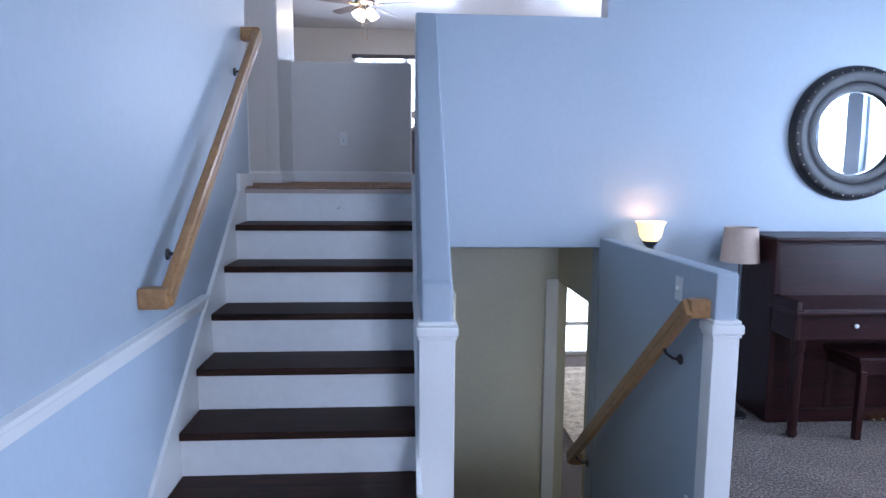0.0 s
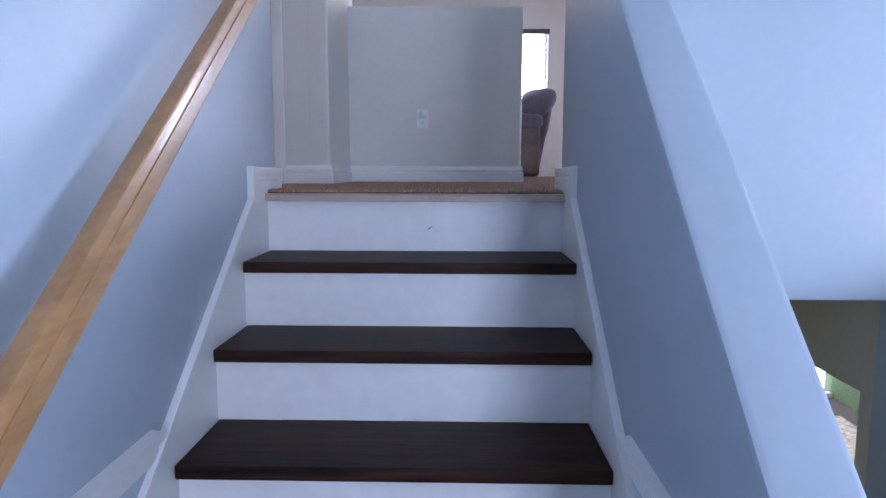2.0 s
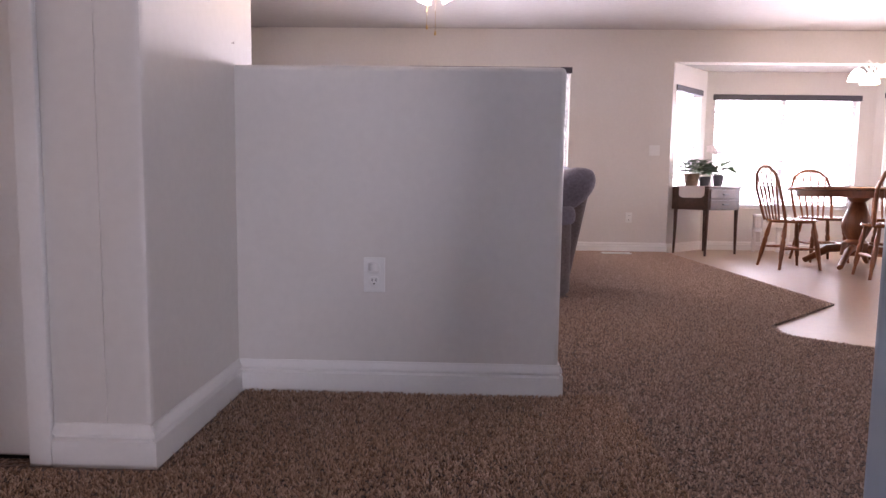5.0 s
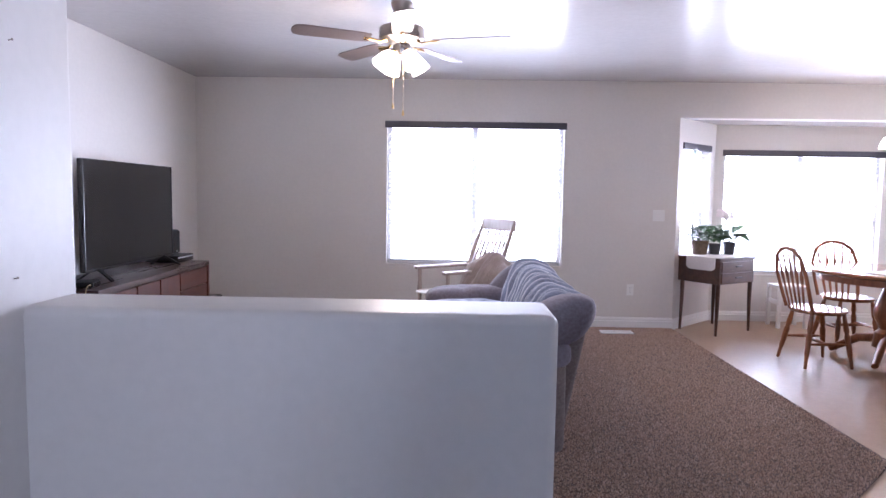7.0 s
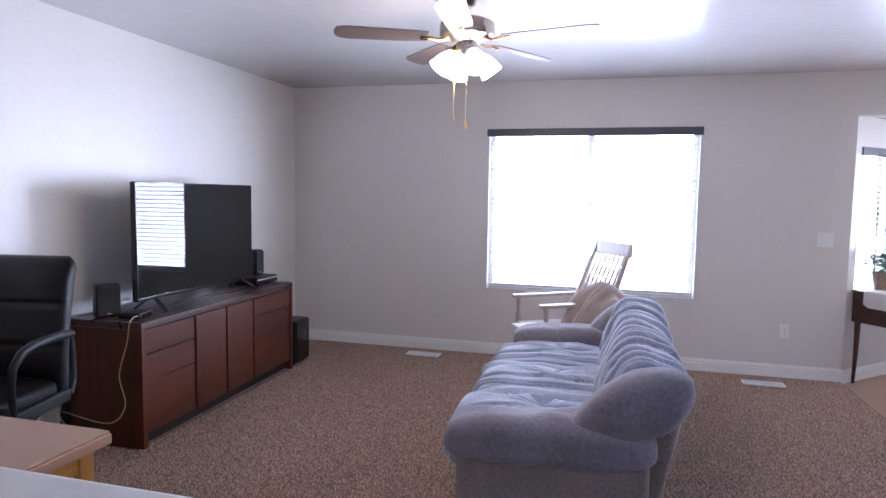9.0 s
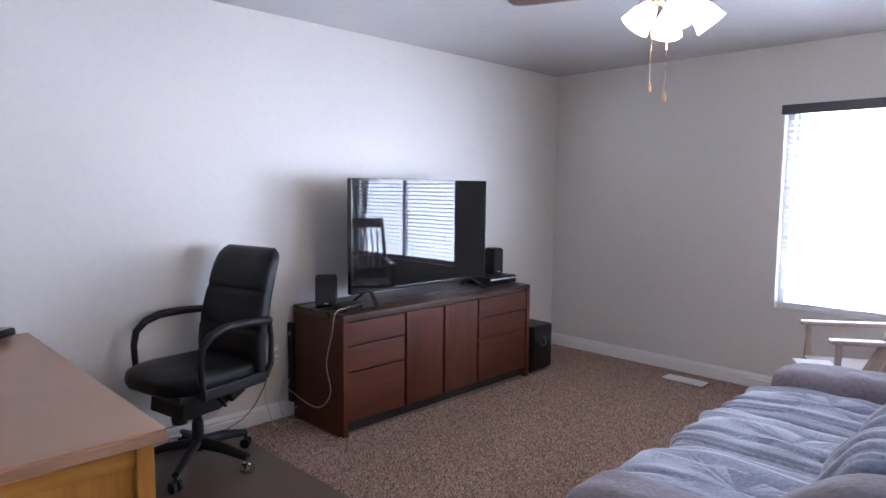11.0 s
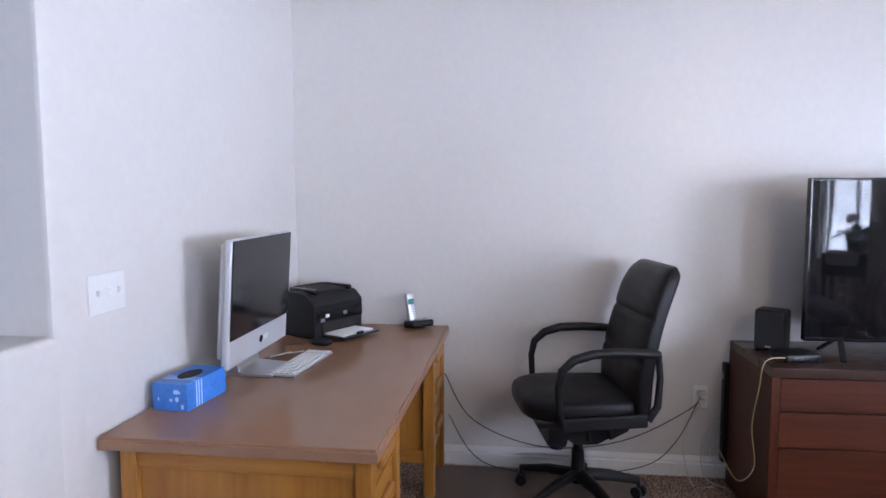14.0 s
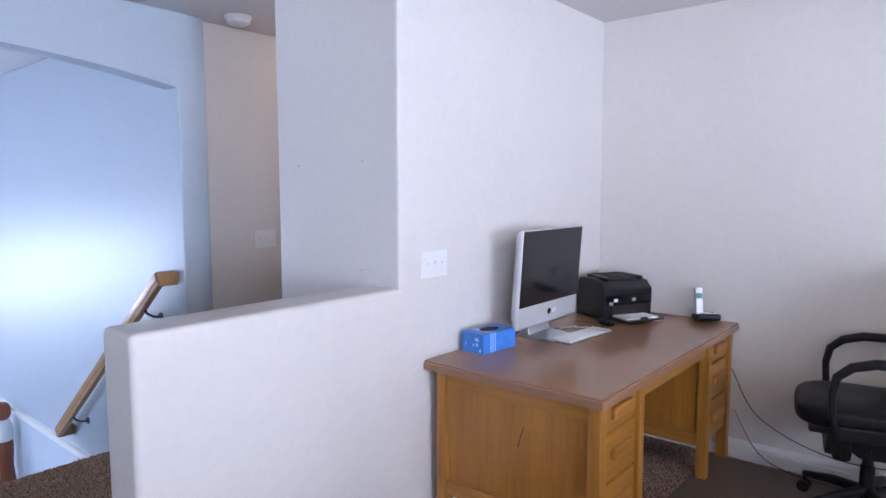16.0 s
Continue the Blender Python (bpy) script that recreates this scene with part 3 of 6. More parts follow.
setting("ground_front", box_bm(-150, 150, -300, BACK - 0.2, -1.9, -1.7), GRASS, "front lawn", "ground")


# ---- trim ----
def baseboard(name, p, q, h=0.106, t=0.016, z=0.0, label="white moulded baseboard"):
    """Moulded baseboard from p to q; it stands out to the left of that way."""
    p, q = Vector((*p, z)), Vector((*q, z))
    d = q - p
    prof = [(0, 0), (t, 0), (t, h * 0.62), (t * 0.35, h * 0.67), (t * 0.35, h * 0.71), (t * 0.85, h * 0.75), (t * 0.8, h * 0.84), (t * 0.35, h * 0.92), (t * 0.3, h), (0, h)]
    bm = prism(prof, "x", 0, d.length)
    ob = setting(name, bm, TRIM, label, "baseboard")
    ob.matrix_world = Matrix.Translation(p) @ Matrix.Rotation(math.atan2(d.y, d.x), 4, "Z")
    return ob


for n, (p, q) in enumerate([((3.05, NORTH), (WEST, NORTH)), ((WEST, NORTH), (WEST, SOUTH)), ((WEST, SOUTH), (-0.02, SOUTH)), ((-0.02, SOUTH), (1.060, SOUTH)),
                            ((1.060, SOUTH), (1.060, 1.712)), ((1.062, 1.712), (0.0, 1.712)), ((0.0, 1.712), (0.0, 1.10)), ((0.008, 1.115), (-0.236, 1.115)),
                            ((3.63, 7.45), (3.05, NORTH)), ((5.62, 7.45), (3.63, 7.45)), ((-0.195, 0.10), (-2.6, 0.10)), ((2.35, 0.175), (1.06, 0.175))], 1):
    d = Vector(q) - Vector(p)
    back = n in (9, 10)
    baseboard(f"baseboard_{n}", p, q, z=-0.012 if back else 0.0)
baseboard("baseboard_20", (2.40, 0.03), (3.3, 0.03), z=GROUND)
bpy.data.objects["baseboard_20"].matrix_world = Matrix.Translation((5.4, 0.03, GROUND)) @ Matrix.Rotation(math.pi, 4, "Z")

# skirts, chair rails and newel casings of the stairs
NOSE = [(0.0, 0.0)] + [(-0.293 - 0.2640 * i, -RISE * (i + 1)) for i in range(6)]


def skirt_poly(end):
    return [(end, 0.085), (-0.15, 0.085), (-0.15, -0.022), (-1.68, -1.19), (-1.76, -1.25), (-1.80, GROUND), (-1.60, GROUND), (-0.05, -0.32), (end, -0.05)]


def skirt(name, x0, x1, end):
    ob = setting(name, prism(skirt_poly(end), "x", x0, x1), TRIM, "white stair skirt board with moulded edge", "trim")
    return ob


skirt("trim_skirt_west", -0.022, -0.006, 0.175)
skirt("trim_skirt_east", 1.044, 1.06, 0.13)
def edge_mould(name, x0, x1, end):
    bm = bar((x0, -0.148, -0.014), (x0, -1.68, -1.185), 0.024, 0.022, 0.004)
    merge(bm, rbox(x0 - 0.012, x0 + 0.012, -0.164, end, 0.062, 0.088, 0.005))
    merge(bm, rbox(x0 - 0.010, x0 + 0.010, -0.161, end, 0.040, 0.052, 0.004))
    merge(bm, rbox(x0 - 0.0135, x0 + 0.0135, -0.167, -0.141, -0.030, 0.0905, 0.004))
    return setting(name, bm, TRIM, "white moulding along the stair skirt", "trim")


edge_mould("trim_mould_west", -0.012, 0, 0.187)
edge_mould("trim_mould_east", 1.05, 0, 0.187)
setting("baseboard_21", merge(rbox(1.04, 1.20, 0.172, 0.187, 0.0, 0.088, 0.004), rbox(-0.20, -0.005, 0.175, 0.190, 0.0, 0.088, 0.004)), TRIM, "white baseboard round the wall ends", "baseboard")


def chair_rail(name, x0, x1, y0, y1, z):
    prof = [(x0, z - 0.038), (x1 * 0.4 + x0 * 0.6, z - 0.034), (x1 * 0.5 + x0 * 0.5, z + 0.004), (x1, z + 0.016), (x1, z + 0.034), (x0, z + 0.038)]
    bm = bmesh.new()
    rows = [[bm.verts.new((u, c, v)) for u, v in prof] for c in (y0, y1)]
    n = len(prof)
    bm.faces.new(rows[0])
    bm.faces.new(rows[1][::-1])
    for i in range(n):
        bm.faces.new((rows[0][i], rows[0][(i + 1) % n], rows[1][(i + 1) % n], rows[1][i]))
    bmesh.ops.recalc_face_normals(bm, faces=bm.faces)
    return setting(name, bm, TRIM, "white moulded chair rail", "trim")


chair_rail("trim_chair_rail_west", -0.022, 0.010, BACK, -0.885, -0.548)
chair_rail("trim_chair_rail_east", 1.06, 1.032, -1.53, -0.885, -0.548)
setting("wainscot_panel", prism([(BACK, GROUND), (BACK, -0.56), (-0.885, -0.56), (-1.80, -1.25), (-1.80, GROUND)], "x", -0.022, -0.016), WAINSCOT, "pale blue painted wall below the chair rail", "wall")
setting("wainscot_panel_east", prism([(-1.53, -1.05), (-1.53, -0.56), (-0.885, -0.56)], "x", 1.054, 1.06), WAINSCOT, "pale blue painted wall below the chair rail", "wall")
baseboard("baseboard_22", (-0.016, -1.80), (-0.016, BACK), z=GROUND)
bpy.data.objects["baseboard_22"].matrix_world = Matrix.Translation((-0.016, BACK, GROUND)) @ Matrix.Rotation(math.pi / 2, 4, "Z") @ Matrix.Diagonal((1, -1, 1, 1))


def newel(name, x0, x1, y0, y1):
    """White boxed newel with a stepped cap."""
    t = thing(name, pose((x0 + x1) / 2, (y0 + y1) / 2, GROUND), "white painted boxed newel post with stepped cap", "newel post", "newel posts")
    hx, hy = (x1 - x0) / 2, (y1 - y0) / 2
    top = -0.575 - GROUND
    part("casing", rbox(-hx, hx, -hy, hy, 0, top, 0.006), TRIM, t)
    cap = rbox(-hx - 0.006, hx + 0.006, -hy - 0.006, hy + 0.006, top, top + 0.016, 0.004)
    merge(cap, rbox(-hx - 0.014, hx + 0.014, -hy - 0.014, hy + 0.014, top + 0.016, top + 0.058, 0.008))
    merge(cap, rbox(-hx - 0.004, hx + 0.004, -hy - 0.004, hy + 0.004, top + 0.058, top + 0.075, 0.006))
    part("cap", cap, TRIM, t)
    part("plinth", rbox(-hx - 0.008, hx + 0.008, -hy - 0.008, hy + 0.008, 0, 0.10, 0.005), TRIM, t)
    return t


newel("newel_post", 1.050, 1.198, -1.565, -1.48)
newel("newel_post", 2.282, 2.398, -1.575, -1.48)

# the flight up
stairs = thing("staircase", pose(0.515, -0.9, GROUND), "white stair flight with dark stained wooden treads", "stairs", "", "structure")
inv = Matrix.Translation((-0.515, 0.9, -GROUND))
for i, (y, z) in enumerate(NOSE):
    if i == 0:
        part("nosing", moved(prism([(0.0, -0.004), (-0.022, -0.006), (-0.030, -0.016), (-0.030, -0.032), (0.0, -0.032)], "x", -0.008, 1.046), inv), mat("tan_nosing_strip", (0.42, 0.33, 0.28), rough=0.3, coat=0.3), stairs, "tan ribbed carpet nosing strip")
        part("riser", moved(box_bm(-0.006, 1.044, 0.004, 0.02, z - RISE, z - 0.032), inv), RISER, stairs)
        continue
    back = NOSE[i - 1][0] + 0.027
    part("tread", moved(rbox(-0.004, 1.042, y, back, z - 0.036, z, 0.004), inv), TREAD, stairs, "dark stained wooden tread")
    part("riser", moved(box_bm(-0.006, 1.044, y + 0.026, y + 0.04, z - RISE, z - 0.036), inv), RISER, stairs, smooth=False)
part("chip_mark", moved(rbox(0.563, 0.583, 0.001, 0.0045, -0.1285, -0.1255, 0.001), inv @ Matrix.Translation((0.573, 0, -0.127)) @ Matrix.Rotation(radians(-35), 4, "Y") @ Matrix.Translation((-0.573, 0, 0.127))), SHADOW_AND_MARK, stairs, "small dark chip in the paint")

# the flight down
low_stairs = thing("lower_staircase", pose(1.78, -0.6, GROUND), "carpeted flight down to the lower room", "stairs", "", "structure")
inv2 = Matrix.Translation((-1.78, 0.6, -GROUND))
for i in range(6):
    y0, z = -1.5 + 0.25 * i, GROUND - RISE * (i + 1)
    part("step", moved(rbox(1.206, 2.289, y0, y0 + 0.27, z - RISE, z, 0.012), inv2), CARPET_LOW, low_stairs)
setting("trim_lower_skirt", merge(bar((2.281, -1.44, -1.50), (2.281, 0.18, -2.81), 0.014, 0.20, 0.004), rbox(2.274, 2.288, -1.555, -1.40, GROUND, -1.36, 0.004)), TRIM, "white skirt board of the lower flight", "trim")


# ---- hall door ----
door = thing("door_1", pose(-0.686, 1.155, 0.0), "white six-panel hall door, closed", "door", "", "structure")
slab = rbox(-0.380, 0.380, -0.007, 0.016, 0.012, 2.03, 0.002)
for x0, x1, z0, z1 in ((-0.380, -0.260, 0.012, 2.03), (0.260, 0.380, 0.012, 2.03), (-0.054, 0.054, 0.012, 2.03), (-0.27, 0.27, 0.012, 0.237), (-0.27, 0.27, 0.853, 1.02), (-0.27, 0.27, 1.58, 1.68), (-0.27, 0.27, 1.91, 2.03)):
    merge(slab, rbox(x0, x1, -0.0262 if z1 - z0 > 1 else -0.0225, -0.0065, z0, z1, 0.008, 3))
part("door_leaf", slab, TRIM, door)
# near-black strips stand for the shade in the gap round the leaf
part("door_seal", merge(rbox(0.3805, 0.3885, -0.018, 0.014, 0.012, 2.03, 0.001), rbox(-0.388, 0.3885, -0.016, 0.012, 0.001, 0.0115, 0.001)), SHADOW_AND_MARK, door, "dark strips standing for shade in the door gap")


def raised_panel(cx, z0, z1):
    """A field that rises from a sloped margin."""
    bm = bmesh.new()
    rows = []
    for e, y in ((0.002, -0.006), (0.008, -0.0085), (0.034, -0.0190), (0.037, -0.0205)):
        rows.append([bm.verts.new((x, y, z)) for x, z in ((cx - 0.103 + e, z0 + e), (cx + 0.103 - e, z0 + e), (cx + 0.103 - e, z1 - e), (cx - 0.103 + e, z1 - e))])
    for a, b in zip(rows, rows[1:]):
        for i in range(4):
            bm.faces.new((a[i], a[(i + 1) % 4], b[(i + 1) % 4], b[i]))
    bm.faces.new(rows[-1])
    bm.faces.new(rows[0][::-1])
    bmesh.ops.recalc_face_normals(bm, faces=bm.faces)
    return bm


for cx in (-0.157, 0.157):
    for z0, z1 in ((0.237, 0.853), (1.02, 1.58), (1.68, 1.91)):
        part("panel", raised_panel(cx, z0, z1), TRIM, door, smooth=False)
part("knob", moved(lathe([(0.0, 0.065), (0.026, 0.058), (0.03, 0.04), (0.012, 0.02), (0.012, 0.0)], 16), Matrix.Translation((-0.32, -0.016, 0.95)) @ Matrix.Rotation(radians(90), 4, "X")), BRASS, door, "brass door knob")
casing = rbox(-0.297 + 0.004, -0.237, 1.097, 1.115, 0.0, 2.10, 0.005)
merge(casing, rbox(-1.135, -1.079, 1.097, 1.115, 0.0, 2.10, 0.005))
merge(casing, rbox(-1.079, -0.293, 1.097, 1.115, 2.044, 2.10, 0.005))
setting("trim_door_casing", casing, TRIM, "white moulded door casing", "trim")


# ---- windows and blinds ----
def window(name, m, w, h, split=True, label="white framed window, brightly daylit"):
    """A sash window, its lower left corner at m, x along the wall and y outwards."""
    t = thing(name, m, label, "window", "", "structure")
    f = 0.045
    fr = rbox(0, w, 0.075, 0.125, 0, f, 0.004)
    for b in (rbox(0, w, 0.075, 0.125, h - f, h, 0.004), rbox(0, f, 0.075, 0.125, f, h - f, 0.004), rbox(w - f, w, 0.075, 0.125, f, h - f, 0.004)):
        merge(fr, b)
    if split:
        merge(fr, rbox(w / 2 - 0.03, w / 2 + 0.03, 0.08, 0.12, f, h - f, 0.004))
    part("window_frame", fr, VINYL_FRAME, t)
    for a, b in (((f, w / 2 - 0.03), (w / 2 + 0.03, w - f)) if split else ((f, w - f),)):
        g = part("pane", box_bm(a, b, 0.098, 0.102, f, h - f), PANE, t)
        g.visible_shadow = False
    part("window_sill", rbox(-0.0, w, 0.0, 0.075, -0.012, 0.004, 0.003), PAINT, t)
    return t


def blind(m, w, h, parts=1):
    """A white slatted blind hanging in a window, with a dark valance."""
    t = thing("window_blind", m, "white slatted window blind, open, with dark valance", "blind", "window blinds")
    part("valance", rbox(-0.02, w + 0.02, -0.025, 0.03, h - 0.062, h + 0.004, 0.004), VALANCE, t, "dark valance")
    n = int((h - 0.10) / 0.044)
    gap = 0.02
    each = (w - gap * (parts + 1)) / parts
    sm = mesh_of("slat", moved(rbox(-each / 2, each / 2, -0.025, 0.025, -0.0013, 0.0013, 0.0005, 1), Matrix.Rotation(radians(-12), 4, "X")), SLAT, False)
    for k in range(parts):
        cx = gap + each / 2 + k * (each + gap)
        for i in range(n):
            share("slat", sm, t, Matrix.Translation((cx, 0.035, 0.045 + 0.044 * i)))
        part("bottom_rail", rbox(cx - each / 2, cx + each / 2, 0.02, 0.05, 0.006, 0.024, 0.003), SLAT, t)
        for dx in (-0.3, 0.3):
            part("ladder_cord", tube([(cx + dx * each, 0.035, 0.02), (cx + dx * each, 0.035, h - 0.06)], 0.0012, 5), SLAT, t)
    return t


window("window_1", pose(0.147, NORTH + 0.001, 0.605), 1.768, 1.43)
blind(pose(0.147, NORTH + 0.012, 0.605), 1.768, 1.43, 2)
bay_back = pose(3.73, 7.45, 0.49)
window("window_2", bay_back, 1.70, 1.35)
blind(bay_back @ pose(0, 0.012, 0), 1.70, 1.35, 1)
a45 = math.degrees(math.atan2(7.45 - NORTH, 0.58))
bay_w = pose(3.05, NORTH, 0.49, 0, 0, a45) @ pose(0.10, 0, 0)
window("window_3", bay_w, 0.58, 1.38, False)
blind(bay_w @ pose(0, 0.012, 0), 0.58, 1.38, 1)
bay_e = pose(5.62, 7.45, 0.49, 0, 0, math.degrees(math.atan2(NORTH - 7.45, 0.68))) @ pose(0.10, 0, 0)
window("window_4", bay_e, 0.58, 1.38, False)
blind(bay_e @ pose(0, 0.012, 0), 0.58, 1.38, 1)
window("window_5", pose(2.9, BACK - 0.001, -0.3, 0, 0, 180), 1.2, 1.2, True, "white framed front window")
window("window_6", pose(5.399, -0.97, -0.55, 0, 0, -90), 0.83, 1.9, False, "tall white framed side window")
window("window_7", pose(5.399, -2.12, -0.55, 0, 0, -90), 0.83, 1.9, False, "tall white framed side window")
patio = thing("patio_door", pose(4.7, 6.12, LOW), "white framed sliding patio door, brightly daylit", "door", "", "structure")
pf = bmesh.new()
for b in ((-1.7, 1.7, -0.04, 0.04, 0, 0.06), (-1.7, 1.7, -0.04, 0.04, 2.06, 2.126), (-1.7, -1.63, -0.04, 0.04, 0, 2.1), (1.63, 1.7, -0.04, 0.04, 0, 2.1), (-0.05, 0.05, -0.04, 0.04, 0, 2.1), (-1.7, 1.7, -0.03, 0.03, 0.50, 0.56)):
    merge(pf, rbox(*b, 0.004))
part("door_frame", pf, VINYL_FRAME, patio)
for a in (-1.63, 0.05):
    g = part("pane", box_bm(a, a + 1.58, -0.004, 0.004, 0.06, 2.06), PANE, patio)
    g.visible_shadow = False


# ---- stair fittings and the front room ----
def handrail(p0, p1, wall_x, sign, brackets):
    """A squared oak rail with returns to the wall at both ends and iron brackets. sign: the way from the wall."""
    t = thing("handrail", Matrix.Translation(p0), "honey oak wall handrail on dark iron brackets", "handrail", "handrails")
    a, b = Vector((0, 0, 0)), Vector(p1) - Vector(p0)
    up = Vector((1, 0, 0)).cross(b).normalized() * (1 if b.y > 0 else -1)
    r = bar(a, b, 0.042, 0.082, 0.010, up=(0, 0, 1))
    part("rail", r, OAK_RAIL, t)
    g = bar(a + Vector((0.0218 * sign, 0, 0)) + b * 0.004, b * 0.996 + Vector((0.0218 * sign, 0, 0)), 0.004, 0.022, 0.001)
    part("bead", g, OAK_RAIL, t)
    dx = wall_x - p0[0]
    for e, d in ((a, -1), (b, 1)):
        c = e + b.normalized() * d * -0.012
        part("return", rbox(min(0, dx) + c.x, max(0, dx) + c.x + 0.012, c.y - 0.032, c.y + 0.032, c.z - 0.042, c.z + 0.042, 0.010), OAK_RAIL, t)
    for f in brackets:
        c = b * f
        k = bmesh.new()
        tube([(dx, c.y, c.z - 0.105), (dx * 0.55, c.y, c.z - 0.10), (dx * 0.15, c.y, c.z - 0.075), (0, c.y, c.z - 0.048)], [0.008, 0.007, 0.007, 0.009], 10, k)
        merge(k, moved(lathe([(0.0, 0.012), (0.022, 0.010), (0.026, 0.0)], 14), Matrix.Translation((dx, c.y, c.z - 0.105)) @ Matrix.Rotation(radians(90 * sign), 4, "Y")))
        part("bracket", k, IRON, t, "dark iron bracket")
    return t


handrail((0.080, -1.645, -0.385), (0.080, 0.075, 0.958), -0.022, 1, (0.18, 0.88))
handrail((2.205, -1.50, -0.455), (2.205, 0.30, -1.985), 2.29, -1, (0.13, 0.9))


def wall_plate(name, m, label, kind):
    """A white plate on a wall; its face looks along -y of m. kind: outlet, switch with a count, or blank."""
    t = thing(name, m, label, "outlet" if kind == "outlet" else "switch")
    w = 0.07 if kind in ("outlet", 1, "blank") else 0.046 * kind + 0.026
    part("plate", rbox(-w / 2, w / 2, -0.006, 0.0, -0.057, 0.057, 0.003), WHITE_PL, t)
    if kind == "outlet":
        for z in (-0.02, 0.02):
            part("socket", moved(lathe([(0.0, 0.0025), (0.015, 0.002), (0.0165, 0.0)], 18), Matrix.Translation((0, -0.006, z)) @ Matrix.Rotation(radians(90), 4, "X")), WHITE_PL, t)
            s = rbox(-0.0075, -0.0050, -0.0095, -0.0080, z - 0.001, z + 0.008, 0.0005)
            merge(s, rbox(0.0050, 0.0075, -0.0095, -0.0080, z - 0.001, z + 0.008, 0.0005))
            merge(s, rbox(-0.0025, 0.0025, -0.0095, -0.0080, z - 0.011, z - 0.006, 0.0008))
            part("slots", s, SHADOW_AND_MARK, t)
    elif kind != "blank":
        for i in range(kind):
            x = (i - (kind - 1) / 2) * 0.046
            part("toggle", moved(rbox(-0.005, 0.005, -0.018, -0.004, -0.006, 0.012, 0.002), Matrix.Translation((x, 0, 0))), WHITE_PL, t)
            for z in (-0.03, 0.03):
                part("screw", moved(lathe([(0, 0.0012), (0.003, 0.0008), (0.0035, 0)], 10), Matrix.Translation((x, -0.006, z)) @ Matrix.Rotation(radians(90), 4, "X")), WHITE_PL, t)
    return t


hw_out = wall_plate("wall_outlet", pose(0.452, 1.712, 0.395), "white wall outlet with a clear plug-in cover on half wall", "outlet")
part("plug_in", merge(lathe([(0, 0.0), (0.016, 0.0), (0.018, 0.012), (0.015, 0.024), (0, 0.027)], 16, (0, -0.02, 0.016)), rbox(-0.02, 0.02, -0.018, -0.006, 0.006, 0.036, 0.005)), WHITE_PL, hw_out, "white plastic plug-in")
wall_plate("wall_outlet", pose(2.62, NORTH, 0.385), "white wall outlet plate below the switch", "outlet")
wall_plate("light_switch", pose(2.875, NORTH, 1.138), "white double light switch on north wall", 2)
wall_plate("light_switch", pose(-0.215, SOUTH, 1.15, 0, 0, 180), "white triple light switch by the desk", 3)
wall_plate("light_switch", pose(-0.62, 0.10, 1.145, 0, 0, 180), "white triple light switch in the hall", 3)
tv_out = wall_plate("wall_outlet", pose(WEST, 3.99, 0.415, 0, 0, 90), "white wall outlet with cables plugged in", "outlet")
for z, w in ((-0.02, 0.016), (0.022, 0.020)):
    part("plug", rbox(-w, w, -0.042, -0.009, z - 0.014, z + 0.014, 0.005), CABLE_WH, tv_out, "pale plug with a cable")
wall_plate("light_switch", pose(2.29, -1.21, -0.43, 0, 0, -90), "white light switch on the knee wall", 1)

# bare nails in the wall end beside the half wall
for y, z in ((1.70, 1.578), (1.69, 1.124), (1.28, 1.568)):
    nail = thing("wall_nail", Matrix.Translation((0.0, y, z)) @ Matrix.Rotation(radians(78), 4, "Y"), "small steel nail in the off-white wall", "nail", "nails in the wall")
    part("shank", tube([(0, 0, -0.004), (0, 0, 0.007)], 0.0012, 6), PEWTER, nail)
    part("head", lathe([(0, 0.009), (0.0027, 0.0086), (0.0027, 0.0072), (0, 0.0068)], 10), PEWTER, nail)

# round mirror
mir = thing("round_mirror", pose(3.98, 0.03, 0.378), "round wall mirror in a wide black riveted frame", "mirror")
face = Matrix.Rotation(radians(90), 4, "X")
part("frame", moved(lathe([(0.272, 0.012), (0.280, 0.036), (0.305, 0.042), (0.33, 0.036), (0.345, 0.048), (0.385, 0.058), (0.42, 0.052), (0.438, 0.034), (0.446, 0.0), (0.272, 0.0)], 64), face), BLACKWOOD, mir, "black riveted frame")
part("mirror_glass", moved(lathe([(0, 0.016), (0.262, 0.016), (0.276, 0.012), (0.276, 0.004), (0, 0.004)], 64), face), MIRROR, mir, "bevelled mirror glass")
rv = mesh_of("rivet", lathe([(0, 0.006), (0.005, 0.004), (0.0065, 0.0)], 8), PEWTER)
for i in range(36):
    a = 2 * math.pi * i / 36
    share("rivet", rv, mir, Matrix.Translation((0.412 * math.cos(a), -0.052, 0.412 * math.sin(a))) @ face)

# torch lamp behind the knee wall, lit
lamp = thing("floor_lamp", pose(2.57, -0.125, GROUND), "lit torch floor lamp with amber glass bowl shade", "lamp")
part("base", lathe([(0, 0.03), (0.04, 0.03), (0.12, 0.018), (0.13, 0.0), (0, 0.0)], 28), IRON, lamp)
part("pole", tube([(0, 0, 0.02), (0, 0, 1.08)], 0.011, 12), IRON, lamp)
part("fitter", lathe([(0.011, 1.06), (0.03, 1.085), (0.022, 1.10), (0.045, 1.125), (0.05, 1.14), (0.0, 1.14)], 24), IRON, lamp, "dark turned fitter")
part("shade", lathe([(0.045, 1.14), (0.066, 1.165), (0.075, 1.20), (0.080, 1.235), (0.096, 1.262), (0.092, 1.264), (0.076, 1.237), (0.070, 1.20), (0.062, 1.17), (0.042, 1.145)], 32), SHADE_ON, lamp, "lit amber glass shade")
ld = bpy.data.lights.new("lamp_bulb", "POINT")
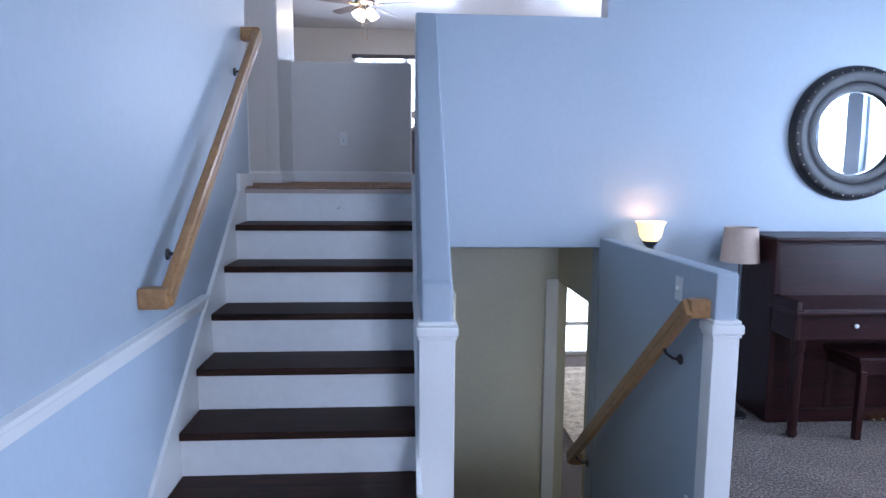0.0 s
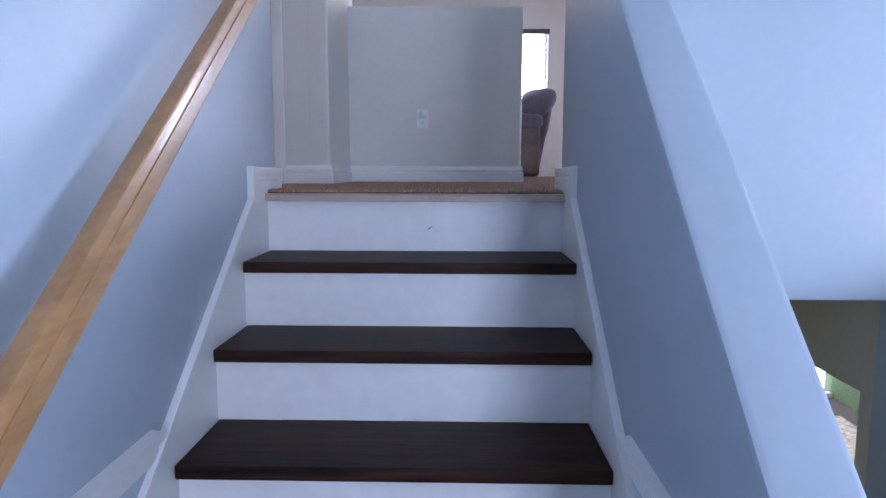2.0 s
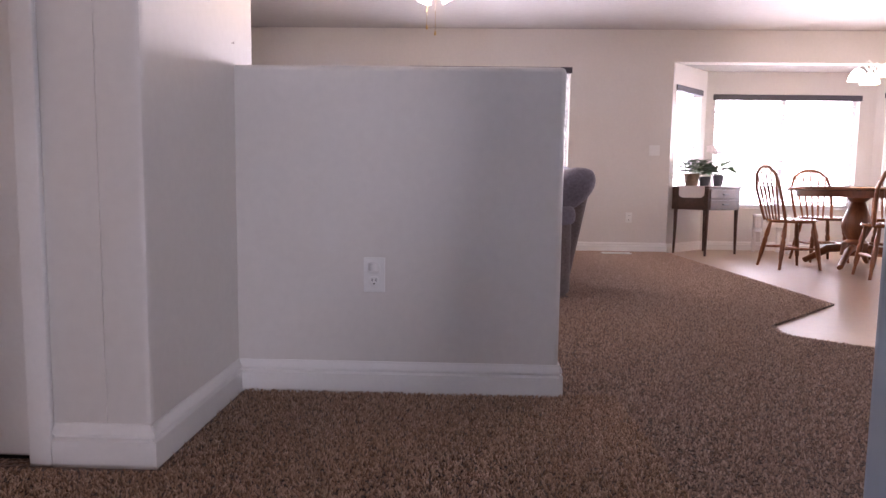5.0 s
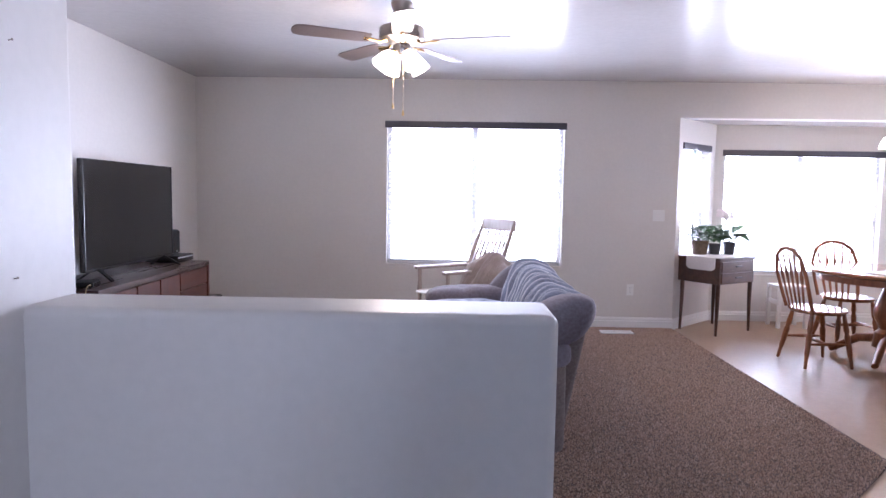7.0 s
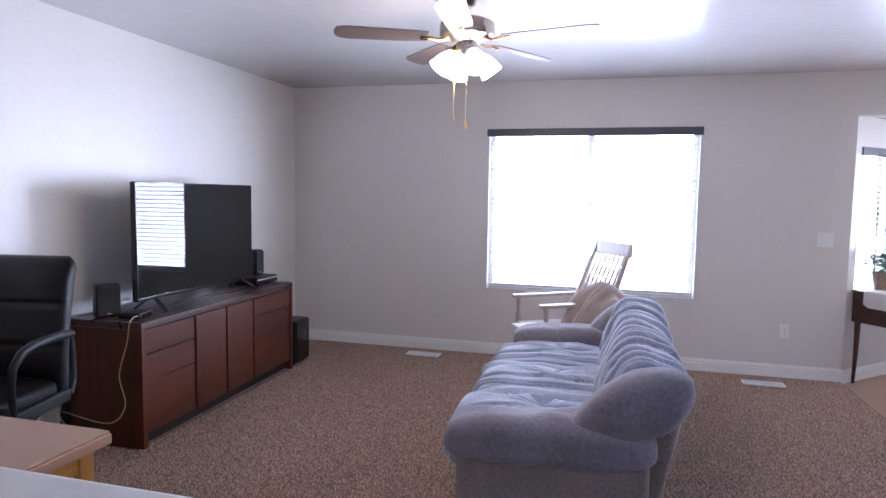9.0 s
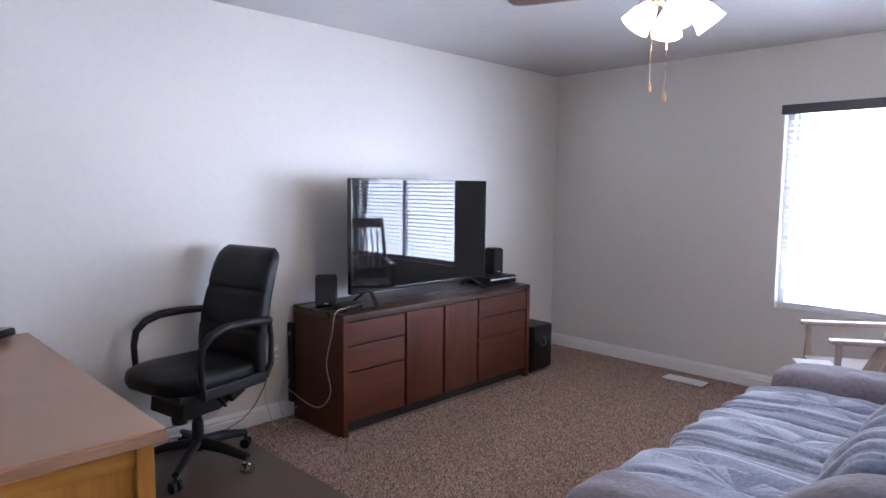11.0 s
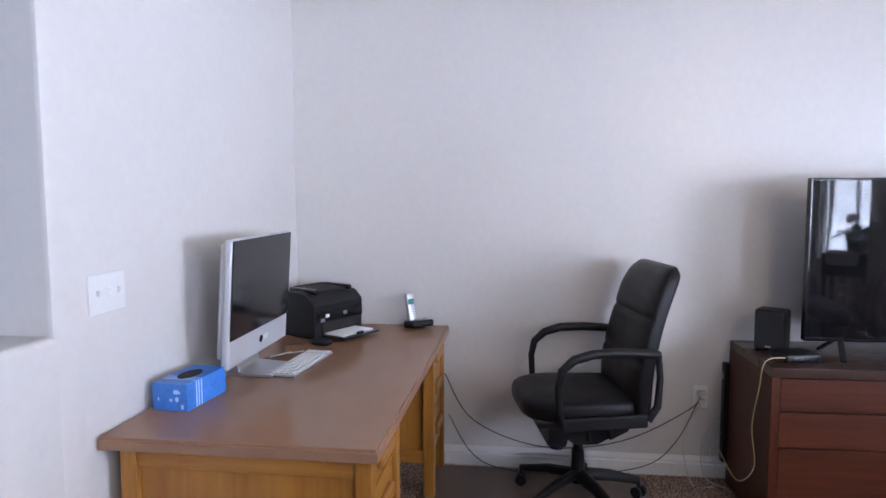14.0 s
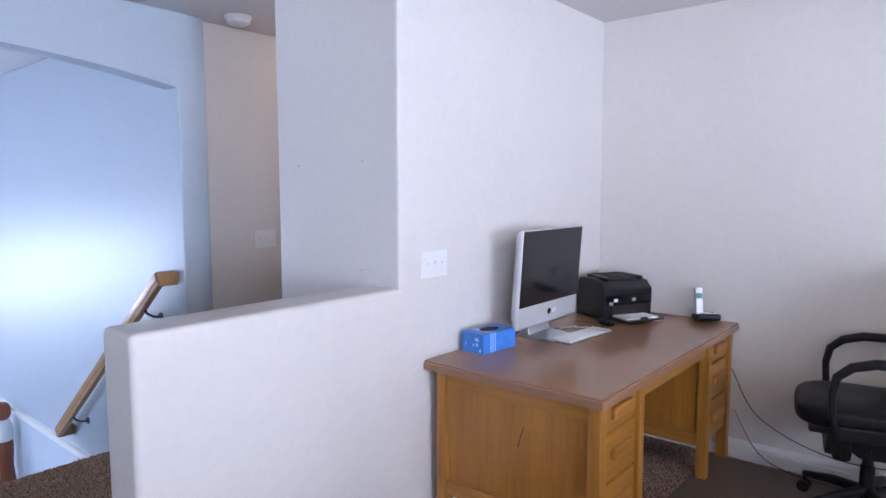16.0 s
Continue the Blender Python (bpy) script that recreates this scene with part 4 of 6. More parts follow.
ld.energy, ld.color, ld.shadow_soft_size = 2.4, (1.0, 0.50, 0.20), 0.035
new("lamp_bulb", ld).location = (2.57, -0.125, GROUND + 1.24)

# linen-shade lamp beside the piano
lamp2 = thing("floor_lamp", pose(3.13, -0.20, GROUND), "unlit floor lamp with beige linen shade beside the piano", "lamp")
part("base", lathe([(0, 0.025), (0.03, 0.025), (0.095, 0.014), (0.10, 0.0), (0, 0.0)], 28), BLACKWOOD, lamp2)
part("pole", tube([(0, 0, 0.02), (0, 0, 1.08)], 0.006, 12), BLACKWOOD, lamp2)
part("shade", lathe([(0.118, 1.015), (0.100, 1.235), (0.097, 1.235), (0.115, 1.015)], 36), SHADE_OFF, lamp2, "beige linen shade")

# upright piano
pi = thing("upright_piano", pose(4.01, 0.005, GROUND), "dark mahogany upright piano, lid closed", "piano")
W2 = 0.745
part("side_panel", rbox(-W2, -W2 + 0.035, -0.38, 0.0, 0.02, 1.16, 0.006), MAHOG_Z, pi)
part("side_panel", rbox(W2 - 0.035, W2, -0.38, 0.0, 0.02, 1.16, 0.006), MAHOG_Z, pi)
part("lid", rbox(-W2 - 0.015, W2 + 0.015, -0.40, 0.005, 1.16, 1.19, 0.008), MAHOG, pi)
part("upper_panel", moved(rbox(-W2 + 0.05, W2 - 0.05, -0.012, 0.012, 0.0, 0.34, 0.004), Matrix.Translation((0, -0.36, 0.80)) @ Matrix.Rotation(radians(-6), 4, "X")), MAHOG, pi)
part("upper_frame", rbox(-W2 + 0.034, W2 - 0.034, -0.33, -0.02, 0.70, 1.155, 0.004), MAHOG, pi)
part("key_lid", moved(rbox(-W2 + 0.03, W2 - 0.03, -0.27, 0.0, 0.0, 0.03, 0.012), Matrix.Translation((0, -0.36, 0.80)) @ Matrix.Rotation(radians(7), 4, "X")), MAHOG, pi)
part("key_slip", rbox(-W2 + 0.02, W2 - 0.02, -0.60, -0.34, 0.60, 0.755, 0.006), MAHOG, pi)
part("music_shelf", rbox(-W2 - 0.01, W2 + 0.01, -0.64, -0.34, 0.755, 0.785, 0.008), MAHOG, pi)
part("lower_panel", rbox(-W2 + 0.034, W2 - 0.034, -0.34, -0.32, 0.06, 0.60, 0.005), MAHOG, pi)
part("toe_rail", rbox(-W2 + 0.02, W2 - 0.02, -0.36, -0.30, 0.0, 0.09, 0.005), MAHOG, pi)
for x in (-0.37, 0.37):
    part("knob", moved(lathe([(0, 0.024), (0.012, 0.02), (0.014, 0.012), (0.006, 0.0)], 14), Matrix.Translation((x, -0.602, 0.69)) @ face), WHITE_PL, pi, "small white knob")
for s in (-1, 1):
    lg = lathe([(0.022, 0.0), (0.034, 0.02), (0.026, 0.05), (0.030, 0.08), (0.026, 0.10), (0.030, 0.35), (0.034, 0.50), (0.028, 0.52), (0.038, 0.54), (0.040, 0.60), (0, 0.60)], 16)
    part("leg", moved(lg, Matrix.Translation((s * (W2 - 0.06), -0.565, 0.0))), MAHOG_Z, pi)
    part("arm", rbox(s * (W2 - 0.02) - 0.02, s * (W2 - 0.02) + 0.02, -0.62, -0.34, 0.60, 0.84, 0.02), MAHOG, pi)
for x in (-0.06, 0.0, 0.06):
    part("pedal", rbox(x - 0.012, x + 0.012, -0.43, -0.35, 0.03, 0.045, 0.006), BRASS, pi, "brass pedal")
bench = thing("piano_bench", pose(4.02, -0.47, GROUND), "dark mahogany piano bench before the piano", "bench")
part("seat", rbox(-0.38, 0.38, -0.19, 0.19, 0.475, 0.51, 0.008), MAHOG, bench)
part("apron", rbox(-0.35, 0.35, -0.165, 0.165, 0.40, 0.475, 0.004), MAHOG, bench)
for x in (-0.335, 0.335):
    for y in (-0.15, 0.15):
        part("leg", bar((x * 0.98, y, 0.42), (x, y, 0.0), 0.042, 0.042, 0.006, up=(0, 1, 0)), MAHOG_Z, bench)

# carved figure by the entry wall
fig = lathe([(0.0, 0.0), (0.085, 0.0), (0.09, 0.05), (0.085, 0.25), (0.07, 0.45), (0.08, 0.62), (0.075, 0.72)], 20)
fig_t = thing("carved_figure", pose(0.10, -2.95, GROUND), "brown carved wooden figure with a white band on floor", "ornament")
part("body", fig, PINE, fig_t)
part("band", lathe([(0.074, 0.68), (0.088, 0.71), (0.08, 0.82), (0.055, 0.88)], 20), PAPER, fig_t, "white cloth band")
part("top", puff((0.15, 0.14, 0.17), 18, 12, 0.8, 0.9), PINE, fig_t)
fig_t.children[-1].location = (0.0, 0, 0.95)

# rug in the lower room
setting("rug", box_bm(2.9, 5.4, 1.4, 5.4, LOW, LOW + 0.012), RUG, "beige rug with a brown floral pattern", "rug")


# ---- living room ----
# ceiling fan
fan = thing("ceiling_fan", pose(0.505, 4.415, CEILING), "pewter ceiling fan with four lit glass shades", "ceiling fan")
part("canopy", lathe([(0, 0.0), (0.068, 0.0), (0.066, -0.02), (0.05, -0.055), (0.036, -0.07), (0.03, -0.072), (0, -0.072)], 28), PEWTER, fan)
part("downrod", tube([(0, 0, -0.06), (0, 0, -0.13)], 0.011, 12), PEWTER, fan)
part("motor", lathe([(0.018, -0.105), (0.03, -0.118), (0.09, -0.128), (0.132, -0.145), (0.138, -0.155), (0.138, -0.205), (0.13, -0.215), (0.10, -0.222), (0.07, -0.24), (0.06, -0.245), (0, -0.245)], 36), PEWTER, fan, "pewter motor housing")
part("light_hub", lathe([(0.05, -0.24), (0.055, -0.25), (0.052, -0.30), (0.04, -0.315), (0.02, -0.325), (0, -0.327)], 24), PEWTER, fan)
for i in range(5):
    a = radians(-12 + 72 * i)
    m = Matrix.Rotation(a, 4, "Z")
    bl = prism([(0.20, -0.052), (0.26, -0.060), (0.60, -0.068), (0.645, -0.055), (0.66, -0.02), (0.66, 0.02), (0.645, 0.055), (0.60, 0.068), (0.26, 0.060), (0.20, 0.052)], "z", -0.003, 0.003, 0.0012, 1)
    blade = part("blade", moved(bl, m @ Matrix.Translation((0, 0, -0.222)) @ Matrix.Rotation(radians(11), 4, "X")), BLADE, fan, "dark fan blade")
    ir = tube([(0.09, 0, -0.222), (0.14, 0, -0.238), (0.18, 0.0, -0.232), (0.235, 0, -0.227)], [0.012, 0.010, 0.012, 0.016], 8, None, 0.5)
    part("blade_iron", moved(ir, m), BRASS, fan, "brass blade holder")
for i in range(4):
    a = radians(35 + 90 * i)
    m = Matrix.Rotation(a, 4, "Z") @ Matrix.Translation((0.065, 0, -0.285)) @ Matrix.Rotation(radians(-38), 4, "Y")
    part("lamp_arm", moved(tube([(-0.03, 0, 0.01), (0, 0, 0), (0.005, 0, -0.022)], 0.011, 10), m), BRASS, fan)
    part("glass_shade", moved(lathe([(0.020, -0.018), (0.030, -0.03), (0.048, -0.07), (0.052, -0.10), (0.060, -0.125), (0.057, -0.125), (0.045, -0.09), (0.0, -0.075)], 24), m), BULB_GLASS, fan, "lit frosted glass shade")
for (x, y), z in (((-0.042, -0.085), -0.605), ((0.018, -0.080), -0.645)):
    c = part("pull_chain", tube([(x * 0.5, y * 0.5, -0.30), (x, y, -0.33), (x, y, z)], 0.0017, 6), BRASS, fan, "pull chain with pale wooden pull")
    part("pull", lathe([(0.0, 0.005), (0.004, 0.0), (0.0075, -0.02), (0.007, -0.03), (0, -0.034)], 10, (x, y, z)), mat("pale_wood_pull", (0.62, 0.42, 0.16), rough=0.5), c)
fl = bpy.data.lights.new("fan_bulbs", "POINT")
fl.energy, fl.color, fl.shadow_soft_size = 24, (1.0, 0.78, 0.52), 0.09
new("fan_bulbs", fl).location = (0.505, 4.415, CEILING - 0.44)

# low chest under the television
ch = thing("low_dresser", pose(WEST + 0.265, 5.0, 0.0, 0, 0, 1.3), "red-brown walnut low dresser with drawers and doors", "dresser")
D0, D1, L0, L1 = -0.245, 0.265, -0.885, 0.885
part("top", rbox(D0, D1, L0, L1, 0.675, 0.715, 0.004), WALNUT_TOP, ch, "dark walnut top")
part("side_panel", rbox(D0, D1, L0, L0 + 0.035, 0.0, 0.675, 0.003), WALNUT_Z, ch)
part("side_panel", rbox(D0, D1, L1 - 0.035, L1, 0.0, 0.675, 0.003), WALNUT_Z, ch)
# carcass and plinth near-black, as shade between and below the drawers
part("carcass", rbox(D0 + 0.01, D1 - 0.03, L0 + 0.036, L1 - 0.036, 0.075, 0.674, 0.003), SHADOW_AND_MARK, ch)
part("plinth", rbox(D0 + 0.01, D1 - 0.06, L0 + 0.036, L1 - 0.036, 0.0, 0.074, 0.003), SHADOW_AND_MARK, ch)
cols = [(-0.846, -0.405), (-0.388, -0.060), (-0.044, 0.284), (0.302, 0.846)]
for k, (a, b) in enumerate(cols):
    if k in (0, 3):
        for z0, z1 in ((0.078, 0.372), (0.378, 0.526), (0.532, 0.668)):
            part("drawer", rbox(D1 - 0.03, D1 - 0.008, a, b, z0, z1, 0.003), WALNUT, ch)
    else:
        part("door", rbox(D1 - 0.03, D1 - 0.006, a, b, 0.078, 0.668, 0.003), WALNUT_Z, ch)

TOP = 0.715
tv = thing("television", pose(-1.425, 4.93, TOP, 0, 0, 0.5), "large flat black television, switched off, on the dresser", "television")
TW, TH, TZ = 0.615, 0.705, 0.075
part("bezel", merge(rbox(-0.035, -0.004, -TW, TW, TZ, TZ + TH, 0.005), bmesh.new()), BLACK_GLOSS, tv, "glossy black bezel")
part("screen", box_bm(-0.004, 0.0, -TW + 0.011, TW - 0.011, TZ + 0.02, TZ + TH - 0.011), SCREEN, tv, "dark reflective screen")
part("rim", merge(merge(rbox(-0.006, 0.004, -TW, TW, TZ + TH - 0.010, TZ + TH, 0.002), rbox(-0.006, 0.004, -TW, TW, TZ, TZ + 0.018, 0.002)), merge(rbox(-0.006, 0.004, -TW, -TW + 0.010, TZ + 0.018, TZ + TH - 0.01, 0.002), rbox(-0.006, 0.004, TW - 0.010, TW, TZ + 0.018, TZ + TH - 0.01, 0.002))), BLACK_GLOSS, tv)
part("back_cover", rbox(-0.075, -0.036, -0.42, 0.42, TZ + 0.06, TZ + 0.48, 0.02), BLACK, tv)
for s in (-1, 1):
    part("foot", merge(bar((0.11, s * 0.50, 0.012), (-0.02, s * 0.46, TZ + 0.02), 0.026, 0.014, 0.005), bar((-0.12, s * 0.50, 0.012), (-0.02, s * 0.46, TZ + 0.02), 0.026, 0.014, 0.005)), BLACK, tv)


def speaker(m, h, label, w=0.052):
    t = thing("speaker", m, label, "speaker", "small speakers")
    part("cabinet", rbox(-0.055, 0.045, -w, w, 0.0, h, 0.014, 3), BLACK, t)
    part("grille", rbox(0.045, 0.056, 0.007 - w, w - 0.007, 0.012, h - 0.01, 0.005), mat("speaker_cloth", (0.02, 0.02, 0.022), rough=0.9, bump=0.4, bump_scale=400), t, "black cloth grille")
    part("badge", rbox(0.056, 0.058, -0.012, 0.012, 0.02, 0.027, 0.0005), SILVER, t)
    return t


speaker(pose(-1.56, 4.235, TOP, 0, 0, -35), 0.190, "small black speaker on the dresser beside the television", 0.066)
dvd = thing("disc_player", pose(-1.545, 5.775, TOP), "black and silver disc player on the dresser", "disc player")
part("body", rbox(-0.13, 0.13, -0.19, 0.11, 0.006, 0.062, 0.004), BLACK, dvd)
part("front_panel", rbox(0.13, 0.139, -0.19, 0.11, 0.008, 0.060, 0.002), BLACK_GLOSS, dvd)
part("trim_line", rbox(0.139, 0.142, -0.19, 0.11, 0.040, 0.052, 0.001), SILVER, dvd, "silver trim strip")
speaker(pose(-1.56, 5.80, TOP + 0.062, 0, 0, -8), 0.205, "small black speaker standing on the disc player")
sub = thing("subwoofer", pose(-1.50, 6.06, 0.0, 0, 0, 2), "black subwoofer box on carpet beside the dresser", "subwoofer")
part("cabinet", rbox(-0.22, 0.22, -0.125, 0.125, 0.02, 0.375, 0.006), BLACK, sub)
part("front_panel", rbox(0.22, 0.232, -0.12, 0.12, 0.025, 0.37, 0.006), BLACK_GLOSS, sub)
part("port", moved(lathe([(0.038, 0.004), (0.034, -0.002), (0.028, -0.012), (0, -0.014)], 20), Matrix.Translation((0.231, 0, 0.24)) @ Matrix.Rotation(radians(90), 4, "Y")), GREY_PL, sub)
for x in (-0.18, 0.18):
    for y in (-0.09, 0.09):
        part("foot", lathe([(0.014, 0.0), (0.016, 0.02), (0, 0.02)], 12, (x, y, 0)), BLACK, sub)
rt = thing("router", pose(-1.40, 4.27, TOP, 0, 0, 15), "small dark router box with cables on the dresser", "router")
part("body", rbox(-0.06, 0.07, -0.08, 0.08, 0.0, 0.035, 0.012), BLACK, rt)
part("front", rbox(0.066, 0.074, -0.06, 0.06, 0.008, 0.026, 0.003), BLACK_GLOSS, rt)


def cable(points, material, r, label):
    """A thin cable hanging or lying along a smooth line."""
    P = [Vector(p) for p in points]
    out = []
    for i in range(len(P) - 1):
        a, b, c, d = P[max(i - 1, 0)], P[i], P[i + 1], P[min(i + 2, len(P) - 1)]
        for s in range(6):
            t = s / 6
            out.append(0.5 * ((2 * b) + (c - a) * t + (2 * a - 5 * b + 4 * c - d) * t * t + (3 * b - a - 3 * c + d) * t ** 3))
    out.append(P[-1])
    base = Vector(P[0])
    t = new("cable", mesh_of("cable", tube([p - base for p in out], r, 6), material))
    t.location = base
    return tagged(t, label, "cable", "loose cables")


XW = WEST + 0.012
cable([(-1.33, 4.22, TOP + 0.02), (-1.30, 4.12, TOP + 0.01), (-1.31, 4.10, 0.60), (-1.36, 4.095, 0.42), (-1.33, 4.10, 0.25), (-1.40, 4.05, 0.16), (XW + 0.05, 4.06, 0.19)], CABLE_LT, 0.0030, "thin yellow cable hanging down the dresser side")
cable([(XW, 3.99, 0.44), (XW + 0.03, 3.93, 0.36), (XW + 0.03, 3.6, 0.18), (XW + 0.02, 3.2, 0.13), (XW + 0.03, 2.85, 0.26), (XW + 0.02, 2.70, 0.50)], CABLE_DK, 0.0029, "dark cable slung along the wall to the desk")
cable([(XW, 3.98, 0.40), (XW + 0.06, 3.86, 0.20), (XW + 0.05, 3.7, 0.06), (XW + 0.08, 3.3, 0.012), (XW + 0.06, 2.9, 0.05), (XW + 0.02, 2.72, 0.28)], CABLE_DK, 0.0027, "dark cable drooping to the floor by the wall")
cable([(XW, 4.0, 0.39), (XW + 0.05, 3.90, 0.22), (XW + 0.10, 3.93, 0.012), (XW + 0.12, 4.03, 0.008)], CABLE_WH, 0.0030, "white cable hanging from the wall outlet")
cable([(XW + 0.02, 4.08, 0.33), (XW + 0.08, 3.98, 0.22), (XW + 0.10, 3.99, 0.05), (XW + 0.14, 4.08, 0.012)], CABLE_WH, 0.0026, "white cable looping behind the dresser")
cable([(XW + 0.02, 4.09, 0.25), (XW + 0.07, 4.02, 0.17), (XW + 0.12, 4.05, 0.10), (XW + 0.10, 4.09, 0.09)], CABLE_WH, 0.0026, "white cable looping behind the dresser")
strip = thing("power_strip", pose(WEST + 0.03, 4.105, 0.10), "black power strip standing behind the dresser", "power strip")
part("housing", rbox(-0.02, 0.03, -0.02, 0.02, 0.0, 0.50, 0.006), BLACK, strip)
part("switch", rbox(0.0, 0.018, -0.026, -0.018, 0.42, 0.45, 0.002), GREY_PL, strip)

# desk
dk = thing("desk", pose(-0.967, 2.305, 0.0), "golden oak pedestal desk with brown laminate top", "desk")
part("desktop", rbox(-0.808, 0.828, -0.395, 0.412, 0.712, 0.748, 0.003), DESKTOP, dk, "brown laminate top")
part("desktop_edge", rbox(-0.812, 0.832, -0.398, 0.416, 0.708, 0.7390, 0.004), DESK_EDGE, dk)
for s in (-1, 1):
    x_out, x_in = s * 0.765, s * 0.425
    a, b = min(x_out, x_in), max(x_out, x_in)
    for x in (x_out, x_in):
        for y in (-0.335, 0.365):
            part("leg", bar((x, y, 0.706), (x, y, 0.0), 0.052, 0.052, 0.006, up=(0, 1, 0)), OAK_DESK_Z, dk)
    for x, d in ((x_out, 1), (x_in, -1)):
        part("side_panel", rbox(x - 0.006, x + 0.006, -0.31, 0.34, 0.235, 0.64, 0.002), OAK_PANEL, dk, "oak side panel with a dark scratch" if (s == 1 and d == 1) else "")
        part("side_rail", rbox(x - 0.020, x + 0.020, -0.31, 0.34, 0.64, 0.706, 0.004), OAK_DESK_Y, dk)
        part("side_rail", rbox(x - 0.020, x + 0.020, -0.31, 0.34, 0.17, 0.235, 0.004), OAK_DESK_Y, dk)
    part("pedestal_back", rbox(a + 0.02, b - 0.02, -0.345, -0.325, 0.17, 0.706, 0.002), OAK_PANEL, dk)
    part("pedestal_floor", rbox(a + 0.02, b - 0.02, -0.31, 0.34, 0.17, 0.19, 0.002), OAK_PANEL, dk)
    # near-black sheet painted as the shade between the drawers
    part("front_gap", rbox(a + 0.02, b - 0.02, 0.33, 0.345, 0.18, 0.70, 0.002), SHADOW_AND_MARK, dk)
    for z0, z1 in ((0.585, 0.695), (0.395, 0.575), (0.19, 0.385)):
        dr = part("drawer", rbox(a + 0.027, b - 0.027, 0.346, 0.376, z0, z1, 0.005), OAK_DESK_X, dk)
        zc = (z0 + z1) / 2 + 0.01
        part("drawer_pull", rbox((a + b) / 2 - 0.085, (a + b) / 2 + 0.085, 0.374, 0.398, zc - 0.024, zc + 0.024, 0.020, 4), OAK_DESK_X, dr, "long rounded oak pull")
part("apron", rbox(-0.40, 0.40, 0.345, 0.372, 0.635, 0.706, 0.003), OAK_DESK_X, dk)
part("modesty_panel", rbox(-0.41, 0.41, -0.345, -0.325, 0.30, 0.706, 0.003), OAK_DESK_X, dk)
part("scratch", moved(rbox(0.7712, 0.7720, -0.0018, 0.0018, -0.045, 0.045, 0.0003, 1), Matrix.Translation((0, 0.05, 0.51)) @ Matrix.Rotation(radians(-16), 4, "X")), SHADOW_AND_MARK, dk, "dark scratch")

DT = 0.748
mon = thing("desktop_computer", pose(-0.855, 2.085, DT, 0, 0, 181), "silver all-in-one computer with dark screen, switched off", "computer")
tilt = Matrix.Translation((0, 0, 0.07)) @ Matrix.Rotation(radians(4), 4, "X")
MW = 0.285
part("case", moved(merge(rbox(-MW, MW, 0.0, 0.030, 0.0, 0.46, 0.010, 3), bmesh.new()), tilt), ALU, mon, "silver aluminium case")
part("back_shell", moved(rbox(-MW + 0.02, MW - 0.02, 0.028, 0.055, 0.03, 0.44, 0.018, 3), tilt), ALU, mon)
part("screen", moved(rbox(-MW + 0.004, MW - 0.004, -0.004, 0.0, 0.105, 0.456, 0.003), tilt), MON_SCREEN, mon, "dark glass screen")
part("badge", moved(lathe([(0, 0.002), (0.014, 0.0015), (0.015, 0)], 20), tilt @ Matrix.Translation((0.0, -0.0005, 0.055)) @ face), BLACK_GLOSS, mon)
part("sticker", moved(rbox(0.024, 0.066, -0.002, 0.0, 0.044, 0.066, 0.0008), tilt), WHITE_PL, mon)
st = prism([(-0.085, 0.0), (0.115, 0.0), (0.12, 0.006), (0.075, 0.05), (0.055, 0.20), (0.035, 0.20), (0.05, 0.05), (0.045, 0.018), (-0.085, 0.008)], "x", -0.10, 0.10, 0.002, 1)
part("stand", st, SILVER, mon)

kb = thing("keyboard", pose(-0.955, 2.215, DT, 0, 0, 175), "flat white keyboard on the desk", "keyboard")
part("base", rbox(-0.187, 0.187, -0.06, 0.062, 0.0, 0.009, 0.004), SILVER, kb)
keym = mesh_of("key", rbox(-0.0085, 0.0085, -0.0085, 0.0085, 0.0, 0.005, 0.0015, 1), WHITE_PL)
for r in range(5):
    for c in range(18):
        if c == 15:
            continue
        share("key", keym, kb, Matrix.Translation((-0.172 + 0.0202 * c, -0.046 + 0.0215 * r, 0.009)))
mouse = thing("computer_mouse", pose(-1.285, 2.19, DT, 0, 0, 160), "dark computer mouse on the desk", "mouse")
part("shell", puff((0.060, 0.110, 0.036), 20, 12, 0.8, 0.75), BLACK, mouse)
mouse.children[0].location = (0, 0, 0.014)
part("wheel", tube([(-0.004, 0.03, 0.026), (0.004, 0.03, 0.026)], 0.006, 12), GREY_PL, mouse)
cable([(-1.03, 2.05, DT + 0.004), (-1.06, 2.13, DT + 0.02), (-1.10, 2.10, DT + 0.004), (-1.14, 2.16, DT + 0.006)], CABLE_WH, 0.0028, "white computer cable curled on the desk")
cable([(-1.0, 2.03, DT + 0.004), (-1.12, 2.08, DT + 0.004), (-1.22, 2.05, DT + 0.010), (-1.27, 2.13, DT + 0.006)], CABLE_DK, 0.0024, "dark mouse cable curled on the desk")

pr = thing("printer", pose(-1.565, 2.095, DT, 0, 0, 152), "black laser printer with paper in the front tray", "printer")
PW = 0.165
bodyp = prism([(-0.13, 0.0), (0.11, 0.0), (0.115, 0.20), (0.09, 0.215), (-0.02, 0.22), (-0.09, 0.205), (-0.135, 0.165)], "x", -PW, PW, 0.010)
part("body", bodyp, BLACK, pr)
part("top_tray", moved(rbox(-0.10, 0.10, -0.085, 0.075, -0.004, 0.010, 0.006), Matrix.Translation((0, 0, 0.214)) @ Matrix.Rotation(radians(3), 4, "X")), SHADOW_AND_MARK, pr, "recessed output tray")
rim = bmesh.new()
for b in ((-0.125, -0.10, -0.10, 0.085, 0.208, 0.232), (0.10, 0.125, -0.10, 0.085, 0.208, 0.232), (-0.10, 0.10, 0.070, 0.09, 0.208, 0.234)):
    merge(rim, rbox(*b, 0.007))
